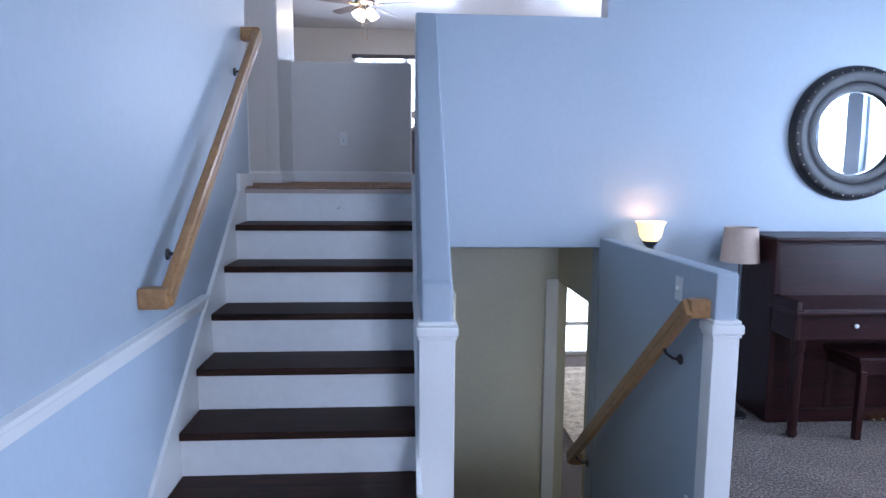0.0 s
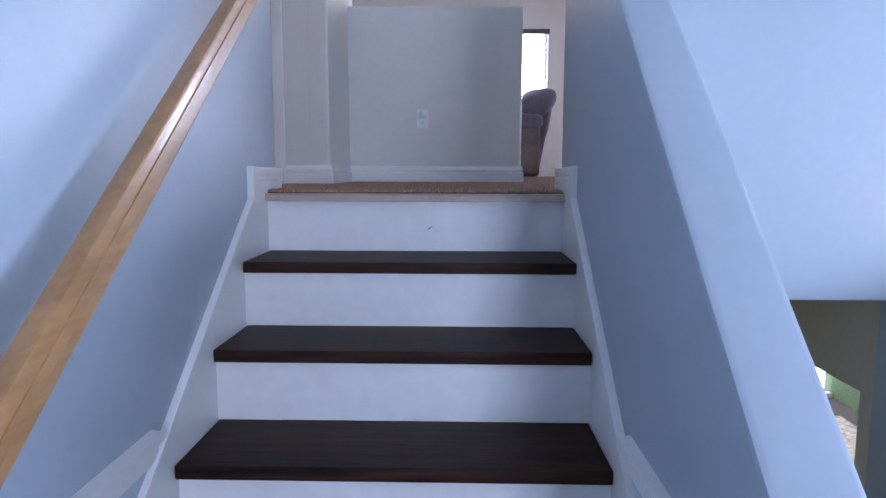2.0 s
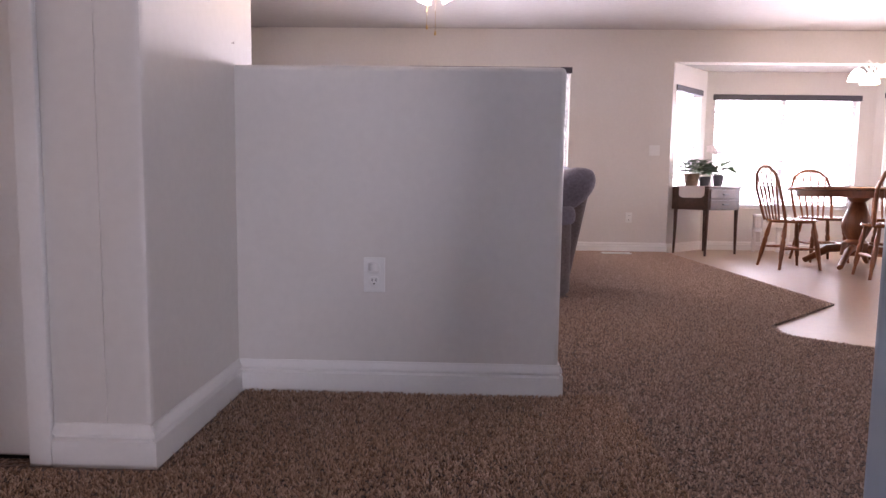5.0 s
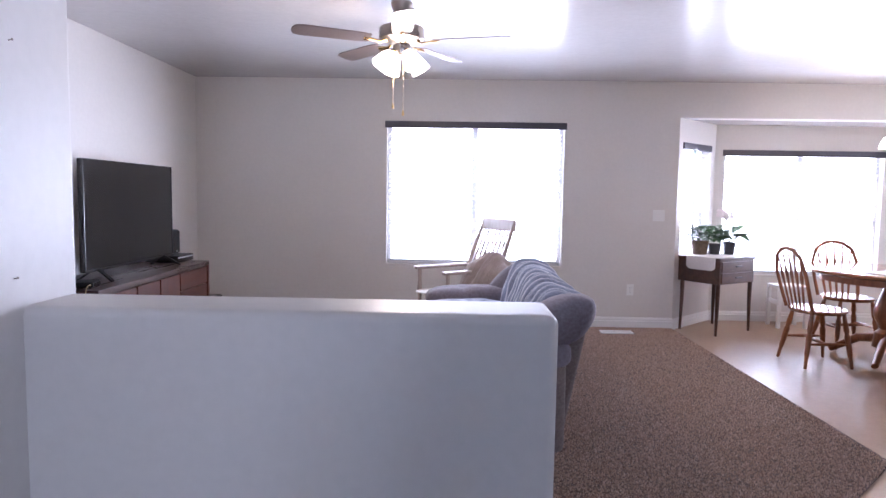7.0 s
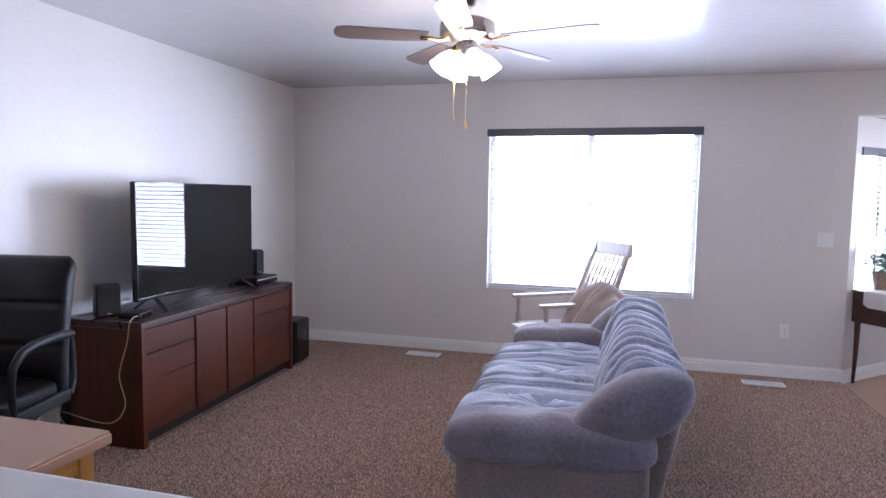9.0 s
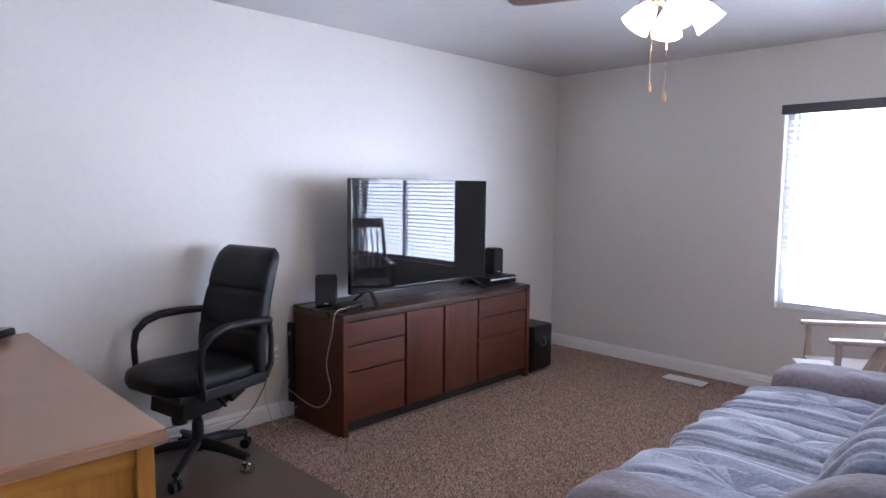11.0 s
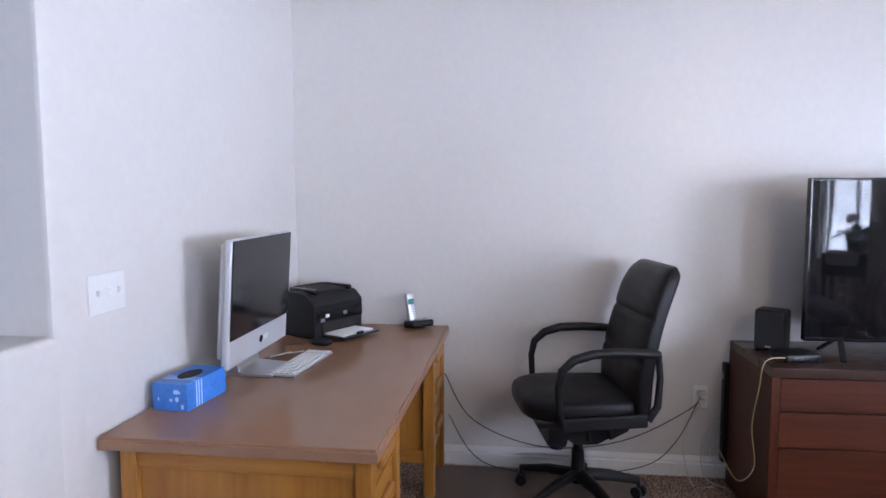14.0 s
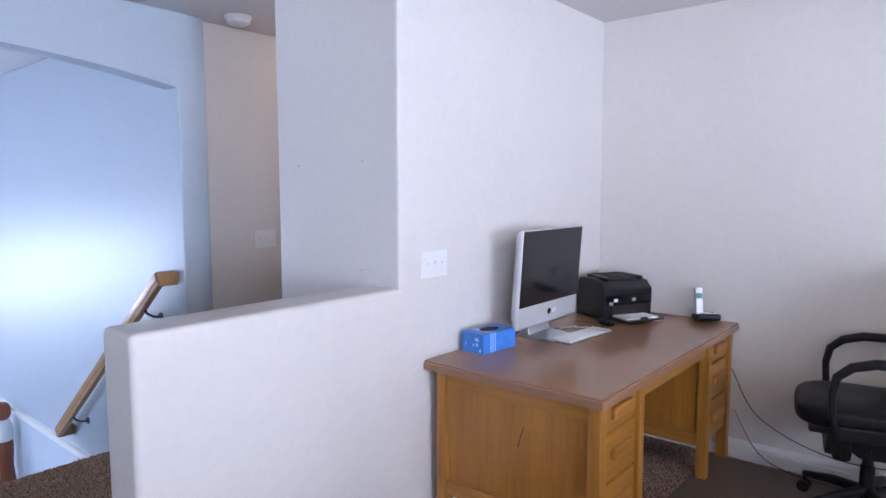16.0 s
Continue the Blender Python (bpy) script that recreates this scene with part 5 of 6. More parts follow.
part("tray_rim", rim, BLACK_GLOSS, pr)
part("paper_slot", rbox(-0.115, 0.115, -0.139, -0.128, 0.012, 0.075, 0.003), SHADOW_AND_MARK, pr)
part("front_panel", rbox(-0.155, 0.155, -0.142, -0.130, 0.08, 0.135, 0.004), BLACK_GLOSS, pr)
part("input_tray", moved(rbox(-0.12, 0.12, -0.155, 0.0, 0.0, 0.008, 0.003), Matrix.Translation((0, -0.13, 0.008)) @ Matrix.Rotation(radians(-2), 4, "X")), BLACK, pr, "fold-down paper tray")
part("paper_guide", rbox(-0.02, 0.02, -0.275, -0.262, 0.012, 0.034, 0.003), BLACK, pr)
part("paper_sheet", rbox(-0.105, 0.105, -0.255, -0.12, 0.020, 0.028, 0.001), PAPER, pr, "white paper sheets")
for x, z, mt in ((-0.09, 0.108, WHITE_PL), (0.03, 0.108, SILVER), (-0.12, 0.09, GREY_PL)):
    part("button", rbox(x - 0.012, x + 0.012, -0.145, -0.140, z - 0.008, z + 0.008, 0.002), mt, pr)

ph = thing("cordless_phone", pose(-1.69, 2.575, DT, 0, 0, 128), "silver and black cordless phone in its cradle", "phone")
part("base", moved(rbox(-0.062, 0.062, -0.055, 0.055, 0.0, 0.035, 0.012, 3), Matrix.Rotation(radians(-8), 4, "X") @ Matrix.Translation((0, 0, 0.008))), BLACK, ph)
part("base_top", moved(rbox(-0.035, 0.05, -0.045, 0.048, 0.034, 0.040, 0.003), Matrix.Rotation(radians(-8), 4, "X") @ Matrix.Translation((0.006, 0, 0.008))), SILVER, ph)
part("base_button", moved(lathe([(0.011, 0.0), (0.010, 0.004), (0, 0.005)], 14), Matrix.Translation((0.03, -0.008, 0.047))), BLACK_GLOSS, ph)
hm = Matrix.Translation((-0.032, 0.012, 0.03)) @ Matrix.Rotation(radians(-14), 4, "X")
hs = part("handset", moved(rbox(-0.023, 0.023, -0.012, 0.014, 0.0, 0.155, 0.010, 3), hm), SILVER, ph, "silver handset")
part("display", moved(rbox(-0.016, 0.016, -0.0135, -0.0115, 0.094, 0.122, 0.0008), hm), SCREEN_GREEN, hs)
km = mesh_of("key", rbox(-0.0048, 0.0048, -0.002, 0.0, -0.0035, 0.0035, 0.001, 1), WHITE_PL)
for r in range(5):
    for c in range(3):
        k = share("key", km, hs, hm @ Matrix.Translation((-0.0125 + 0.0125 * c, -0.0115, 0.022 + 0.0135 * r)))

tb = thing("tissue_box", pose(-0.475, 2.005, DT, 0, 0, -5), "blue printed tissue box with an oval opening", "tissue box")
part("carton", rbox(-0.112, 0.112, -0.062, 0.062, 0.0, 0.088, 0.002), BLUE_CARD, tb, "blue printed card")
part("opening", moved(lathe([(0, 0.0), (0.055, 0.0), (0.055, 0.002), (0, 0.002)], 28), Matrix.Translation((0, 0, 0.0885)) @ Matrix.Diagonal((1, 0.55, 1, 1))), SHADOW_AND_MARK, tb, "dark oval opening")
for x in (0.03, 0.045, 0.058):
    part("print_stripe", merge(rbox(x, x + 0.006, 0.0622, 0.0628, 0.002, 0.086, 0.0002, 1), rbox(x, x + 0.006, -0.062, 0.062, 0.0882, 0.0887, 0.0002, 1)), PALE_BLUE, tb)
for k in range(6):
    rnd = random.Random(k)
    part("print_spot", moved(lathe([(0, 0.0006), (rnd.uniform(0.004, 0.010), 0.0005), (0.0, 0.0)], 7), Matrix.Translation((0.1122, rnd.uniform(-0.05, 0.05), rnd.uniform(0.012, 0.075))) @ Matrix.Rotation(radians(90), 4, "Y") @ Matrix.Diagonal((1, rnd.uniform(0.5, 1.6), 1, 1))), PALE_BLUE, tb)

# office chair
oc = thing("office_chair", pose(-1.43, 3.36, 0.012, 0, 0, 0), "black leather office chair on castors", "office chair")
F = Matrix.Rotation(radians(-79), 4, "Z")  # the chair faces along its own x


def turned(bm):
    return moved(bm, F)


part("seat", turned(moved(puff((0.55, 0.49, 0.125), 40, 20, 0.55, 0.5, lambda q: 0.006 * math.sin(18 * q.x) * max(0, q.z / 0.075)), Matrix.Translation((0.02, 0, 0.495)))), LEATHER, oc, "black leather seat")
part("seat_pan", turned(rbox(-0.24, 0.24, -0.22, 0.22, 0.425, 0.462, 0.012)), BLACK, oc)


def back_curve():
    bm = bmesh.new()
    rows = []
    n, k = 60, 22
    for i in range(n + 1):
        s = i / n
        z = 0.47 + 0.635 * s
        x = -0.215 - 0.125 * s + 0.035 * math.sin(math.pi * s * 1.15)
        w = 0.262 - 0.026 * s - 0.012 * abs(2 * s - 0.8) - (0.035 * max(0, (s - 0.90) / 0.1) ** 2)
        th = 0.043 + 0.010 * math.sin(math.pi * s) - 0.025 * max(0, (s - 0.93) / 0.07) ** 2
        fold = 0.010 * math.exp(-((s - 0.83) / 0.10) ** 2) - 0.012 * math.exp(-((s - 0.66) / 0.018) ** 2) - 0.010 * math.exp(-((s - 0.36) / 0.018) ** 2) + 0.006 * math.sin(s * math.pi * 3)
        row = []
        for j in range(k):
            a = 2 * math.pi * j / k
            cx = math.copysign(abs(math.cos(a)) ** 0.55, math.cos(a))
            cy = math.copysign(abs(math.sin(a)) ** 0.45, math.sin(a))
            row.append(bm.verts.new((x + (th + (fold if cx > 0 else 0)) * cx, w * cy, z)))
        rows.append(row)
    for a, b in zip(rows, rows[1:]):
        for j in range(k):
            bm.faces.new((a[j], a[(j + 1) % k], b[(j + 1) % k], b[j]))
    bm.faces.new(rows[0][::-1])
    bm.faces.new(rows[-1])
    bmesh.ops.recalc_face_normals(bm, faces=bm.faces)
    return bm


part("backrest", turned(back_curve()), LEATHER, oc, "tall black leather backrest")
for s in (-1, 1):
    y = s * 0.275
    pts = [(-0.27, y * 0.88, 0.742), (-0.23, y * 0.97, 0.752), (-0.1, y, 0.760), (0.02, y, 0.758), (0.10, y, 0.735), (0.15, y, 0.69), (0.165, y, 0.62), (0.16, y, 0.52), (0.14, y * 0.96, 0.455)]
    part("armrest", turned(tube(pts, [0.017, 0.019, 0.021, 0.021, 0.020, 0.018, 0.016, 0.015, 0.013], 12)), BLACK, oc, "curved black plastic armrest")
for s in (-1, 1):
    y = s * 0.268
    part("arm_plate", turned(merge(bar((0.145, y * 0.97, 0.452), (-0.225, y * 0.95, 0.462), 0.022, 0.058, 0.009), tube([(-0.225, y * 0.95, 0.462), (-0.268, y * 0.93, 0.52), (-0.280, y * 0.90, 0.64), (-0.272, y * 0.88, 0.742)], [0.018, 0.016, 0.014, 0.014], 10))), BLACK, oc, "flat black arm bracket")
mech = prism([(-0.17, 0.432), (0.13, 0.432), (0.10, 0.345), (0.04, 0.300), (-0.06, 0.300), (-0.13, 0.335)], "y", -0.105, 0.105, 0.010)
part("mechanism", turned(mech), BLACK, oc)
part("mechanism_skirt", turned(merge(prism([(-0.20, 0.43), (-0.08, 0.43), (-0.10, 0.335), (-0.185, 0.375)], "y", -0.15, 0.15, 0.008), prism([(0.06, 0.43), (0.16, 0.43), (0.175, 0.315), (0.09, 0.305)], "y", -0.135, 0.135, 0.008))), BLACK, oc, "flared black plastic cover")
part("tension_knob", turned(moved(lathe([(0, 0.05), (0.034, 0.046), (0.040, 0.03), (0.036, 0.0), (0, 0.0)], 16), Matrix.Translation((0.10, 0, 0.255)))), BLACK, oc)
part("tilt_lever", turned(tube([(0.0, 0.1, 0.40), (0.02, 0.22, 0.395), (0.03, 0.27, 0.38)], 0.008, 8)), BLACK, oc)
part("gas_column", lathe([(0.036, 0.09), (0.040, 0.13), (0.030, 0.15), (0.028, 0.24), (0.022, 0.245), (0.022, 0.35), (0, 0.35)], 20), BLACK, oc)
for i in range(5):
    m = Matrix.Rotation(radians(28 + 72 * i), 4, "Z")
    part("base_arm", moved(tube([(0.02, 0, 0.125), (0.15, 0, 0.115), (0.29, 0, 0.085)], [0.032, 0.028, 0.020], 10, None, 0.75), m), BLACK, oc)
    c = moved(merge(tube([(-0.026, 0, 0), (-0.008, 0, 0)], 0.027, 16), merge(tube([(0.008, 0, 0), (0.026, 0, 0)], 0.027, 16), tube([(0, 0, 0.0), (0, 0, 0.055)], 0.008, 8))), m @ Matrix.Translation((0.29, 0, 0.029)) @ Matrix.Rotation(radians(37 * i), 4, "Z"))
    part("castor", c, CHROME if i == 0 else BLACK, oc, "silver-capped castor" if i == 0 else "")
cm = setting("chair_mat", prism([(-1.72, 2.62), (-0.52, 2.62), (-0.46, 2.70), (-0.46, 3.66), (-0.54, 3.72), (-1.66, 3.70), (-1.72, 3.62)], "z", 0.004, 0.012), MATFLOOR, "smooth brown floor mat under the office chair", "mat")


# sofa, seen from its near arm; it faces -x
so = thing("sofa", pose(1.05, 4.55, 0.0), "grey-blue velour sofa with puffy pleated cushions", "sofa")


def pleats(n, amp, seed, axis=1):
    def f(q):
        v = q[axis] * n + 2.5 * noise.noise((q.x * 3 + seed, q.y * 3, q.z * 3))
        w = 2.3 * v + 2.0 * noise.noise((q.x * 5, q.y * 5 + seed, q.z * 5))
        return amp * (2.0 * abs(math.sin(0.5 * v)) ** 0.7 - 1.3 + 0.75 * abs(math.sin(0.5 * w)) ** 0.6) + 2.4 * amp * noise.noise((q.x * 6, q.y * 6 + seed, q.z * 6))
    return f


def wing_pillow(side):
    """The padded end of the back: a teardrop cushion, fullest in its middle."""
    outline = [(-0.01, 0.50), (0.02, 0.57), (0.08, 0.65), (0.14, 0.71), (0.21, 0.76), (0.30, 0.795), (0.38, 0.80), (0.435, 0.775), (0.45, 0.72),
               (0.430, 0.655), (0.375, 0.595), (0.30, 0.545), (0.21, 0.490), (0.12, 0.455), (0.04, 0.450)]
    pts = [Vector((x, z)) for x, z in outline]
    dense = []
    n = len(pts)
    for i in range(n):
        p0, p1, p2, p3 = pts[i - 1], pts[i], pts[(i + 1) % n], pts[(i + 2) % n]
        for k in range(4):
            t = k / 4
            dense.append(0.5 * (2 * p1 + (p2 - p0) * t + (2 * p0 - 5 * p1 + 4 * p2 - p3) * t * t + (3 * p1 - p0 - 3 * p2 + p3) * t ** 3))
    mid = Vector((0.23, 0.635))
    bm = bmesh.new()
    rings = []
    for j in range(1, 20):
        u = -1 + 2 * j / 20
        g = (1 - abs(u) ** 2.6) ** (1 / 2.6)
        ring = []
        for q in dense:
            r = mid + Vector((0.045, 0.012)) + (q - mid) * g * 1.06
            w = 0.010 * noise.noise((r.x * 9, u * 2 + side, r.y * 9)) + 0.004 * noise.noise((r.x * 26, u * 4, r.y * 26))
            ring.append(bm.verts.new((r.x, side * 0.90 + 0.125 * u + w, r.y + 0.4 * w)))
        rings.append(ring)
    m = len(dense)
    for p, q in zip(rings, rings[1:]):
        for i in range(m):
            bm.faces.new((p[i], p[(i + 1) % m], q[(i + 1) % m], q[i]))
    for ring in (rings[0], rings[-1]):
        c = bm.verts.new((mid.x + 0.045, side * 0.90 + 0.127 * (-1 if ring is rings[0] else 1), mid.y + 0.012))
        for i in range(m):
            bm.faces.new((ring[i], ring[(i + 1) % m], c))
    bmesh.ops.recalc_face_normals(bm, faces=bm.faces)
    return bm


def crumple(amp, seed):
    """Soft, uneven creases across a stuffed arm."""
    def f(q):
        v = q.x * 16 + 3.0 * noise.noise((q.x * 2 + seed, q.y * 5, q.z * 5))
        return amp * (1.6 * abs(math.sin(v)) ** 0.6 - 1.0) * (0.5 + 0.8 * noise.noise((q.x * 4, q.y * 4 + seed, 1.0))) + 1.8 * amp * noise.noise((q.x * 7, q.y * 7 + seed, q.z * 7))
    return f


part("base", merge(rbox(-0.36, 0.34, -0.92, 0.92, 0.03, 0.30, 0.03), bmesh.new()), SOFA_SIDE_SHADED, so, "taupe velour base, tone darkened for shade")
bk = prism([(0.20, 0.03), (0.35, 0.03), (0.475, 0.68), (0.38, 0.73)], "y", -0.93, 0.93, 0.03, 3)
part("back_frame", bk, SOFA_SIDE_SHADED, so, "taupe velour back, tone darkened for shade")
for i, y in enumerate((-0.52, 0.0, 0.52)):
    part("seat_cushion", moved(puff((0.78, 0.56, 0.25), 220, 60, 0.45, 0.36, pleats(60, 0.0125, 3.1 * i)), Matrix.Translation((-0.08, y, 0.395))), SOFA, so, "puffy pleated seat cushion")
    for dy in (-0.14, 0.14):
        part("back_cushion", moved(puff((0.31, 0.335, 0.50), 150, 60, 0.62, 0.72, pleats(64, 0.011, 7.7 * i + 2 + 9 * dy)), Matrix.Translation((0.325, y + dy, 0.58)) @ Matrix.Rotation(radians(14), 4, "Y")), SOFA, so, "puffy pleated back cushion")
for s in (-1, 1):
    part("arm_panel", rbox(-0.365, 0.36, s * 0.90 - 0.105, s * 0.90 + 0.105, 0.03, 0.50, 0.04, 3), SOFA_SIDE_SHADED, so)
    part("arm_pillow", moved(puff((0.80, 0.30, 0.18), 128, 48, 0.62, 0.5, crumple(0.013, 11 * s)), Matrix.Translation((-0.02, s * 0.895, 0.518)) @ Matrix.Rotation(radians(-2), 4, "Y")), SOFA_ARM_SHADED, so, "padded rolled arm")
    part("wing", wing_pillow(s), SOFA_ARM_SHADED, so, "rounded side wing of the back")

# rocking chair by the window
rc = thing("rocking_chair", pose(0.845, 6.25, 0.0, 0, 0, 211), "turned wooden rocking chair before the window", "rocking chair")
part("seat", rbox(-0.25, 0.25, -0.25, 0.25, 0.40, 0.435, 0.015), ROCKER_GLARE, rc)
for s in (-1, 1):
    y = s * 0.26
    part("back_post", tube([(-0.22, y, 0.42), (-0.355, y, 0.75), (-0.48, y * 0.95, 1.07)], [0.020, 0.022, 0.016], 10), ROCKER_GLARE, rc)
    part("front_leg", lathe([(0.014, 0.06), (0.022, 0.12), (0.016, 0.2), (0.024, 0.28), (0.018, 0.36), (0.024, 0.45), (0.016, 0.52), (0.02, 0.62), (0, 0.62)], 12, (0.22, y, 0)), ROCKER_GLARE, rc)
    part("back_leg", tube([(-0.22, y, 0.42), (-0.27, y, 0.06)], 0.018, 10), ROCKER_GLARE, rc)
    part("arm", bar((-0.30, y, 0.645), (0.27, y, 0.635), 0.065, 0.028, 0.010), ROCKER_GLARE, rc)
    part("runner", tube([(-0.55, y, 0.11), (-0.35, y, 0.052), (-0.1, y, 0.026), (0.1, y, 0.026), (0.30, y, 0.05), (0.42, y, 0.085)], 0.020, 8), ROCKER_GLARE, rc)
part("top_rail", bar((-0.475, -0.27, 1.04), (-0.475, 0.27, 1.04), 0.024, 0.11, 0.010), ROCKER_GLARE, rc)
part("lower_rail", bar((-0.27, -0.25, 0.53), (-0.27, 0.25, 0.53), 0.022, 0.05, 0.006), ROCKER_GLARE, rc)
for i in range(7):
    y = -0.19 + 0.38 * i / 6
    zz = [0.545 + 0.045 * k for k in range(11)]
    part("spindle", tube([(-0.27 - 0.41 * (z - 0.53), y, z) for z in zz], [0.007, 0.010, 0.007, 0.012, 0.008, 0.013, 0.008, 0.012, 0.007, 0.010, 0.007], 8), ROCKER_GLARE, rc)
part("stretcher", tube([(0.22, -0.26, 0.24), (0.22, 0.26, 0.24)], 0.012, 8), ROCKER_GLARE, rc)
bl = thing("blanket", pose(1.10, 6.05, 0.0, 0, 0, 222), "taupe blanket draped over the rocking chair", "blanket")
part("cloth", moved(puff((0.34, 0.40, 0.56), 120, 70, 0.8, 0.8, pleats(44, 0.016, 4.2, 1)), Matrix.Translation((-0.04, 0.0, 0.54)) @ Matrix.Rotation(radians(-38), 4, "Y")), BLANKET, bl)
nb = thing("magazine", pose(0.62, 6.14, 0.436, 0, 0, 30), "folded pale magazine on the rocking chair seat", "magazine")
part("pages", rbox(-0.10, 0.10, -0.07, 0.07, 0.0, 0.012, 0.002), PAPER, nb)

# hall ceiling lamp, out of view, added for warm light in the hall
hl = thing("ceiling_lamp", pose(-1.30, 0.60, CEILING), "unseen round white hall ceiling lamp, added for warm light", "ceiling lamp")
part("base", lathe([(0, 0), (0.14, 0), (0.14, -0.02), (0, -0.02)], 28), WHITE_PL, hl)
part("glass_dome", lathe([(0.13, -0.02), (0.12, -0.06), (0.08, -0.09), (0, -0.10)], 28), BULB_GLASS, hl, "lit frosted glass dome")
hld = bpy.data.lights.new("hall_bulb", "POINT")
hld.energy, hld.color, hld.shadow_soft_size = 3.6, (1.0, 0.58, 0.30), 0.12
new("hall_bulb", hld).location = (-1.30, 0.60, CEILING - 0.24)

# floor vents and smoke detector
def floor_vent(m):
    t = thing("floor_vent", m, "white slotted metal floor vent in the carpet", "vent", "floor vents")
    part("frame", merge(merge(rbox(-0.155, 0.155, -0.062, -0.045, 0.0, 0.010, 0.002), rbox(-0.155, 0.155, 0.045, 0.062, 0.0, 0.010, 0.002)), merge(rbox(-0.155, -0.135, -0.045, 0.045, 0.0, 0.010, 0.002), rbox(0.135, 0.155, -0.045, 0.045, 0.0, 0.010, 0.002))), WHITE_PL, t)
    sm = mesh_of("slat", rbox(-0.003, 0.003, -0.046, 0.046, 0.001, 0.009, 0.001, 1), WHITE_PL)
    for i in range(19):
        share("slat", sm, t, Matrix.Translation((-0.126 + 0.014 * i, 0, 0)))
    part("grille_rod", rbox(-0.136, 0.136, -0.003, 0.003, 0.0, 0.004, 0.001), WHITE_PL, t)
    return t


floor_vent(pose(-0.375, 6.66, 0.002))
floor_vent(pose(2.43, 6.62, 0.002))
sd = thing("smoke_detector", pose(-0.30, 0.36, CEILING), "round white smoke detector on the hall ceiling", "smoke detector")
part("base", lathe([(0, -0.001), (0.075, -0.001), (0.075, -0.016), (0, -0.016)], 32), WHITE_PL, sd)
part("cover", lathe([(0.068, -0.016), (0.064, -0.04), (0.05, -0.05), (0, -0.053)], 32), WHITE_PL, sd)


# ---- dining corner ----
et = thing("side_table", pose(3.49, 6.92, -0.012, 0, 0, 0), "dark brown side table with two drawers by the bay", "side table")
E2 = Matrix.Rotation(radians(34), 4, "Z")  # turned towards the room


def et_part(name, bm, m, label="", parent=None):
    return part(name, moved(bm, E2), m, parent or et, label)


et_part("top", rbox(-0.305, 0.305, -0.238, 0.275, 0.735, 0.757, 0.006), ENDTABLE)
et_part("body", rbox(-0.288, 0.288, -0.222, 0.258, 0.50, 0.735, 0.005), ENDTABLE)
for z0, z1 in ((0.515, 0.61), (0.625, 0.72)):
    d = et_part("drawer", rbox(-0.258, 0.258, -0.234, -0.222, z0, z1, 0.004), ENDTABLE)
    et_part("drawer_pull", merge(rbox(-0.05, 0.05, -0.250, -0.234, (z0 + z1) / 2 - 0.006, (z0 + z1) / 2 + 0.006, 0.004), bmesh.new()), IRON, "", d)
for x in (-0.265, 0.265):
    for y in (-0.20, 0.20):
        et_part("leg", tube([(x, y, 0.50), (x, y, 0.30), (x * 1.02, y * 1.02, 0.0)], [0.022, 0.019, 0.012], 10), ENDTABLE)
cl = thing("table_cloth", pose(3.49, 6.92, 0.745, 0, 0, 0), "white lace runner hanging over the side table", "cloth")
part("cloth", moved(merge(rbox(-0.311, 0.20, -0.19, 0.13, 0.001, 0.004, 0.001, 1), prism([(-0.19, 0.003), (0.13, 0.003), (0.13, -0.10), (0.09, -0.125), (-0.15, -0.125), (-0.19, -0.10)], "x", -0.314, -0.310)), E2), CLOTH, cl)


def leaves(n, reach, height, seed, size, spread=1.0):
    """Many separate bent leaves round a stem base."""
    rnd = random.Random(seed)
    bm = bmesh.new()
    for _ in range(n):
        a = rnd.uniform(0, 2 * math.pi)
        r, h = rnd.uniform(0.1, 1) ** 0.6 * reach, rnd.uniform(0.25, 1) * height
        c = Vector((r * math.cos(a), r * math.sin(a), h))
        d = Vector((math.cos(a) * spread, math.sin(a) * spread, rnd.uniform(-0.2, 0.8))).normalized()
        s = d.cross(Vector((0, 0, 1))).normalized()
        L, w = size * rnd.uniform(0.7, 1.3), size * rnd.uniform(0.28, 0.42)
        up = s.cross(d)
        v = [bm.verts.new(c), bm.verts.new(c + d * L * 0.45 + s * w), bm.verts.new(c + d * L * 0.45 - s * w), bm.verts.new(c + d * L - up * L * 0.25), bm.verts.new(c + d * L * 0.5 - up * 0.12 * L)]
        bm.faces.new((v[0], v[1], v[4]))
        bm.faces.new((v[0], v[4], v[2]))
        bm.faces.new((v[1], v[3], v[4]))
        bm.faces.new((v[2], v[4], v[3]))
    return bm


def plant(m, label, pot_mat, pr_, phh, n, reach, height, seed, size):
    t = thing("potted_plant", m, label, "plant", "plants on the side table")
    part("pot", lathe([(0, 0.0), (pr_ * 0.75, 0.0), (pr_, phh), (pr_ * 1.08, phh + 0.008), (pr_ * 0.95, phh + 0.008), (pr_ * 0.9, phh - 0.02), (0, phh - 0.02)], 20), pot_mat, t)
    part("foliage", moved(leaves(n, reach, height, seed, size), Matrix.Translation((0, 0, phh - 0.02))), LEAF_BACKLIT, t, "green leaves")
    return t


plant(pose(3.335, 6.99, 0.750), "trailing green plant in a woven basket pot", WICKER, 0.085, 0.13, 170, 0.12, 0.17, 3, 0.065)
plant(pose(3.49, 7.02, 0.750), "bushy green plant in a small dark pot", POT, 0.07, 0.10, 130, 0.11, 0.22, 5, 0.065)
orch = plant(pose(3.65, 7.03, 0.750), "orchid with pale pink flowers in a dark pot", POT, 0.065, 0.12, 22, 0.05, 0.14, 8, 0.20)
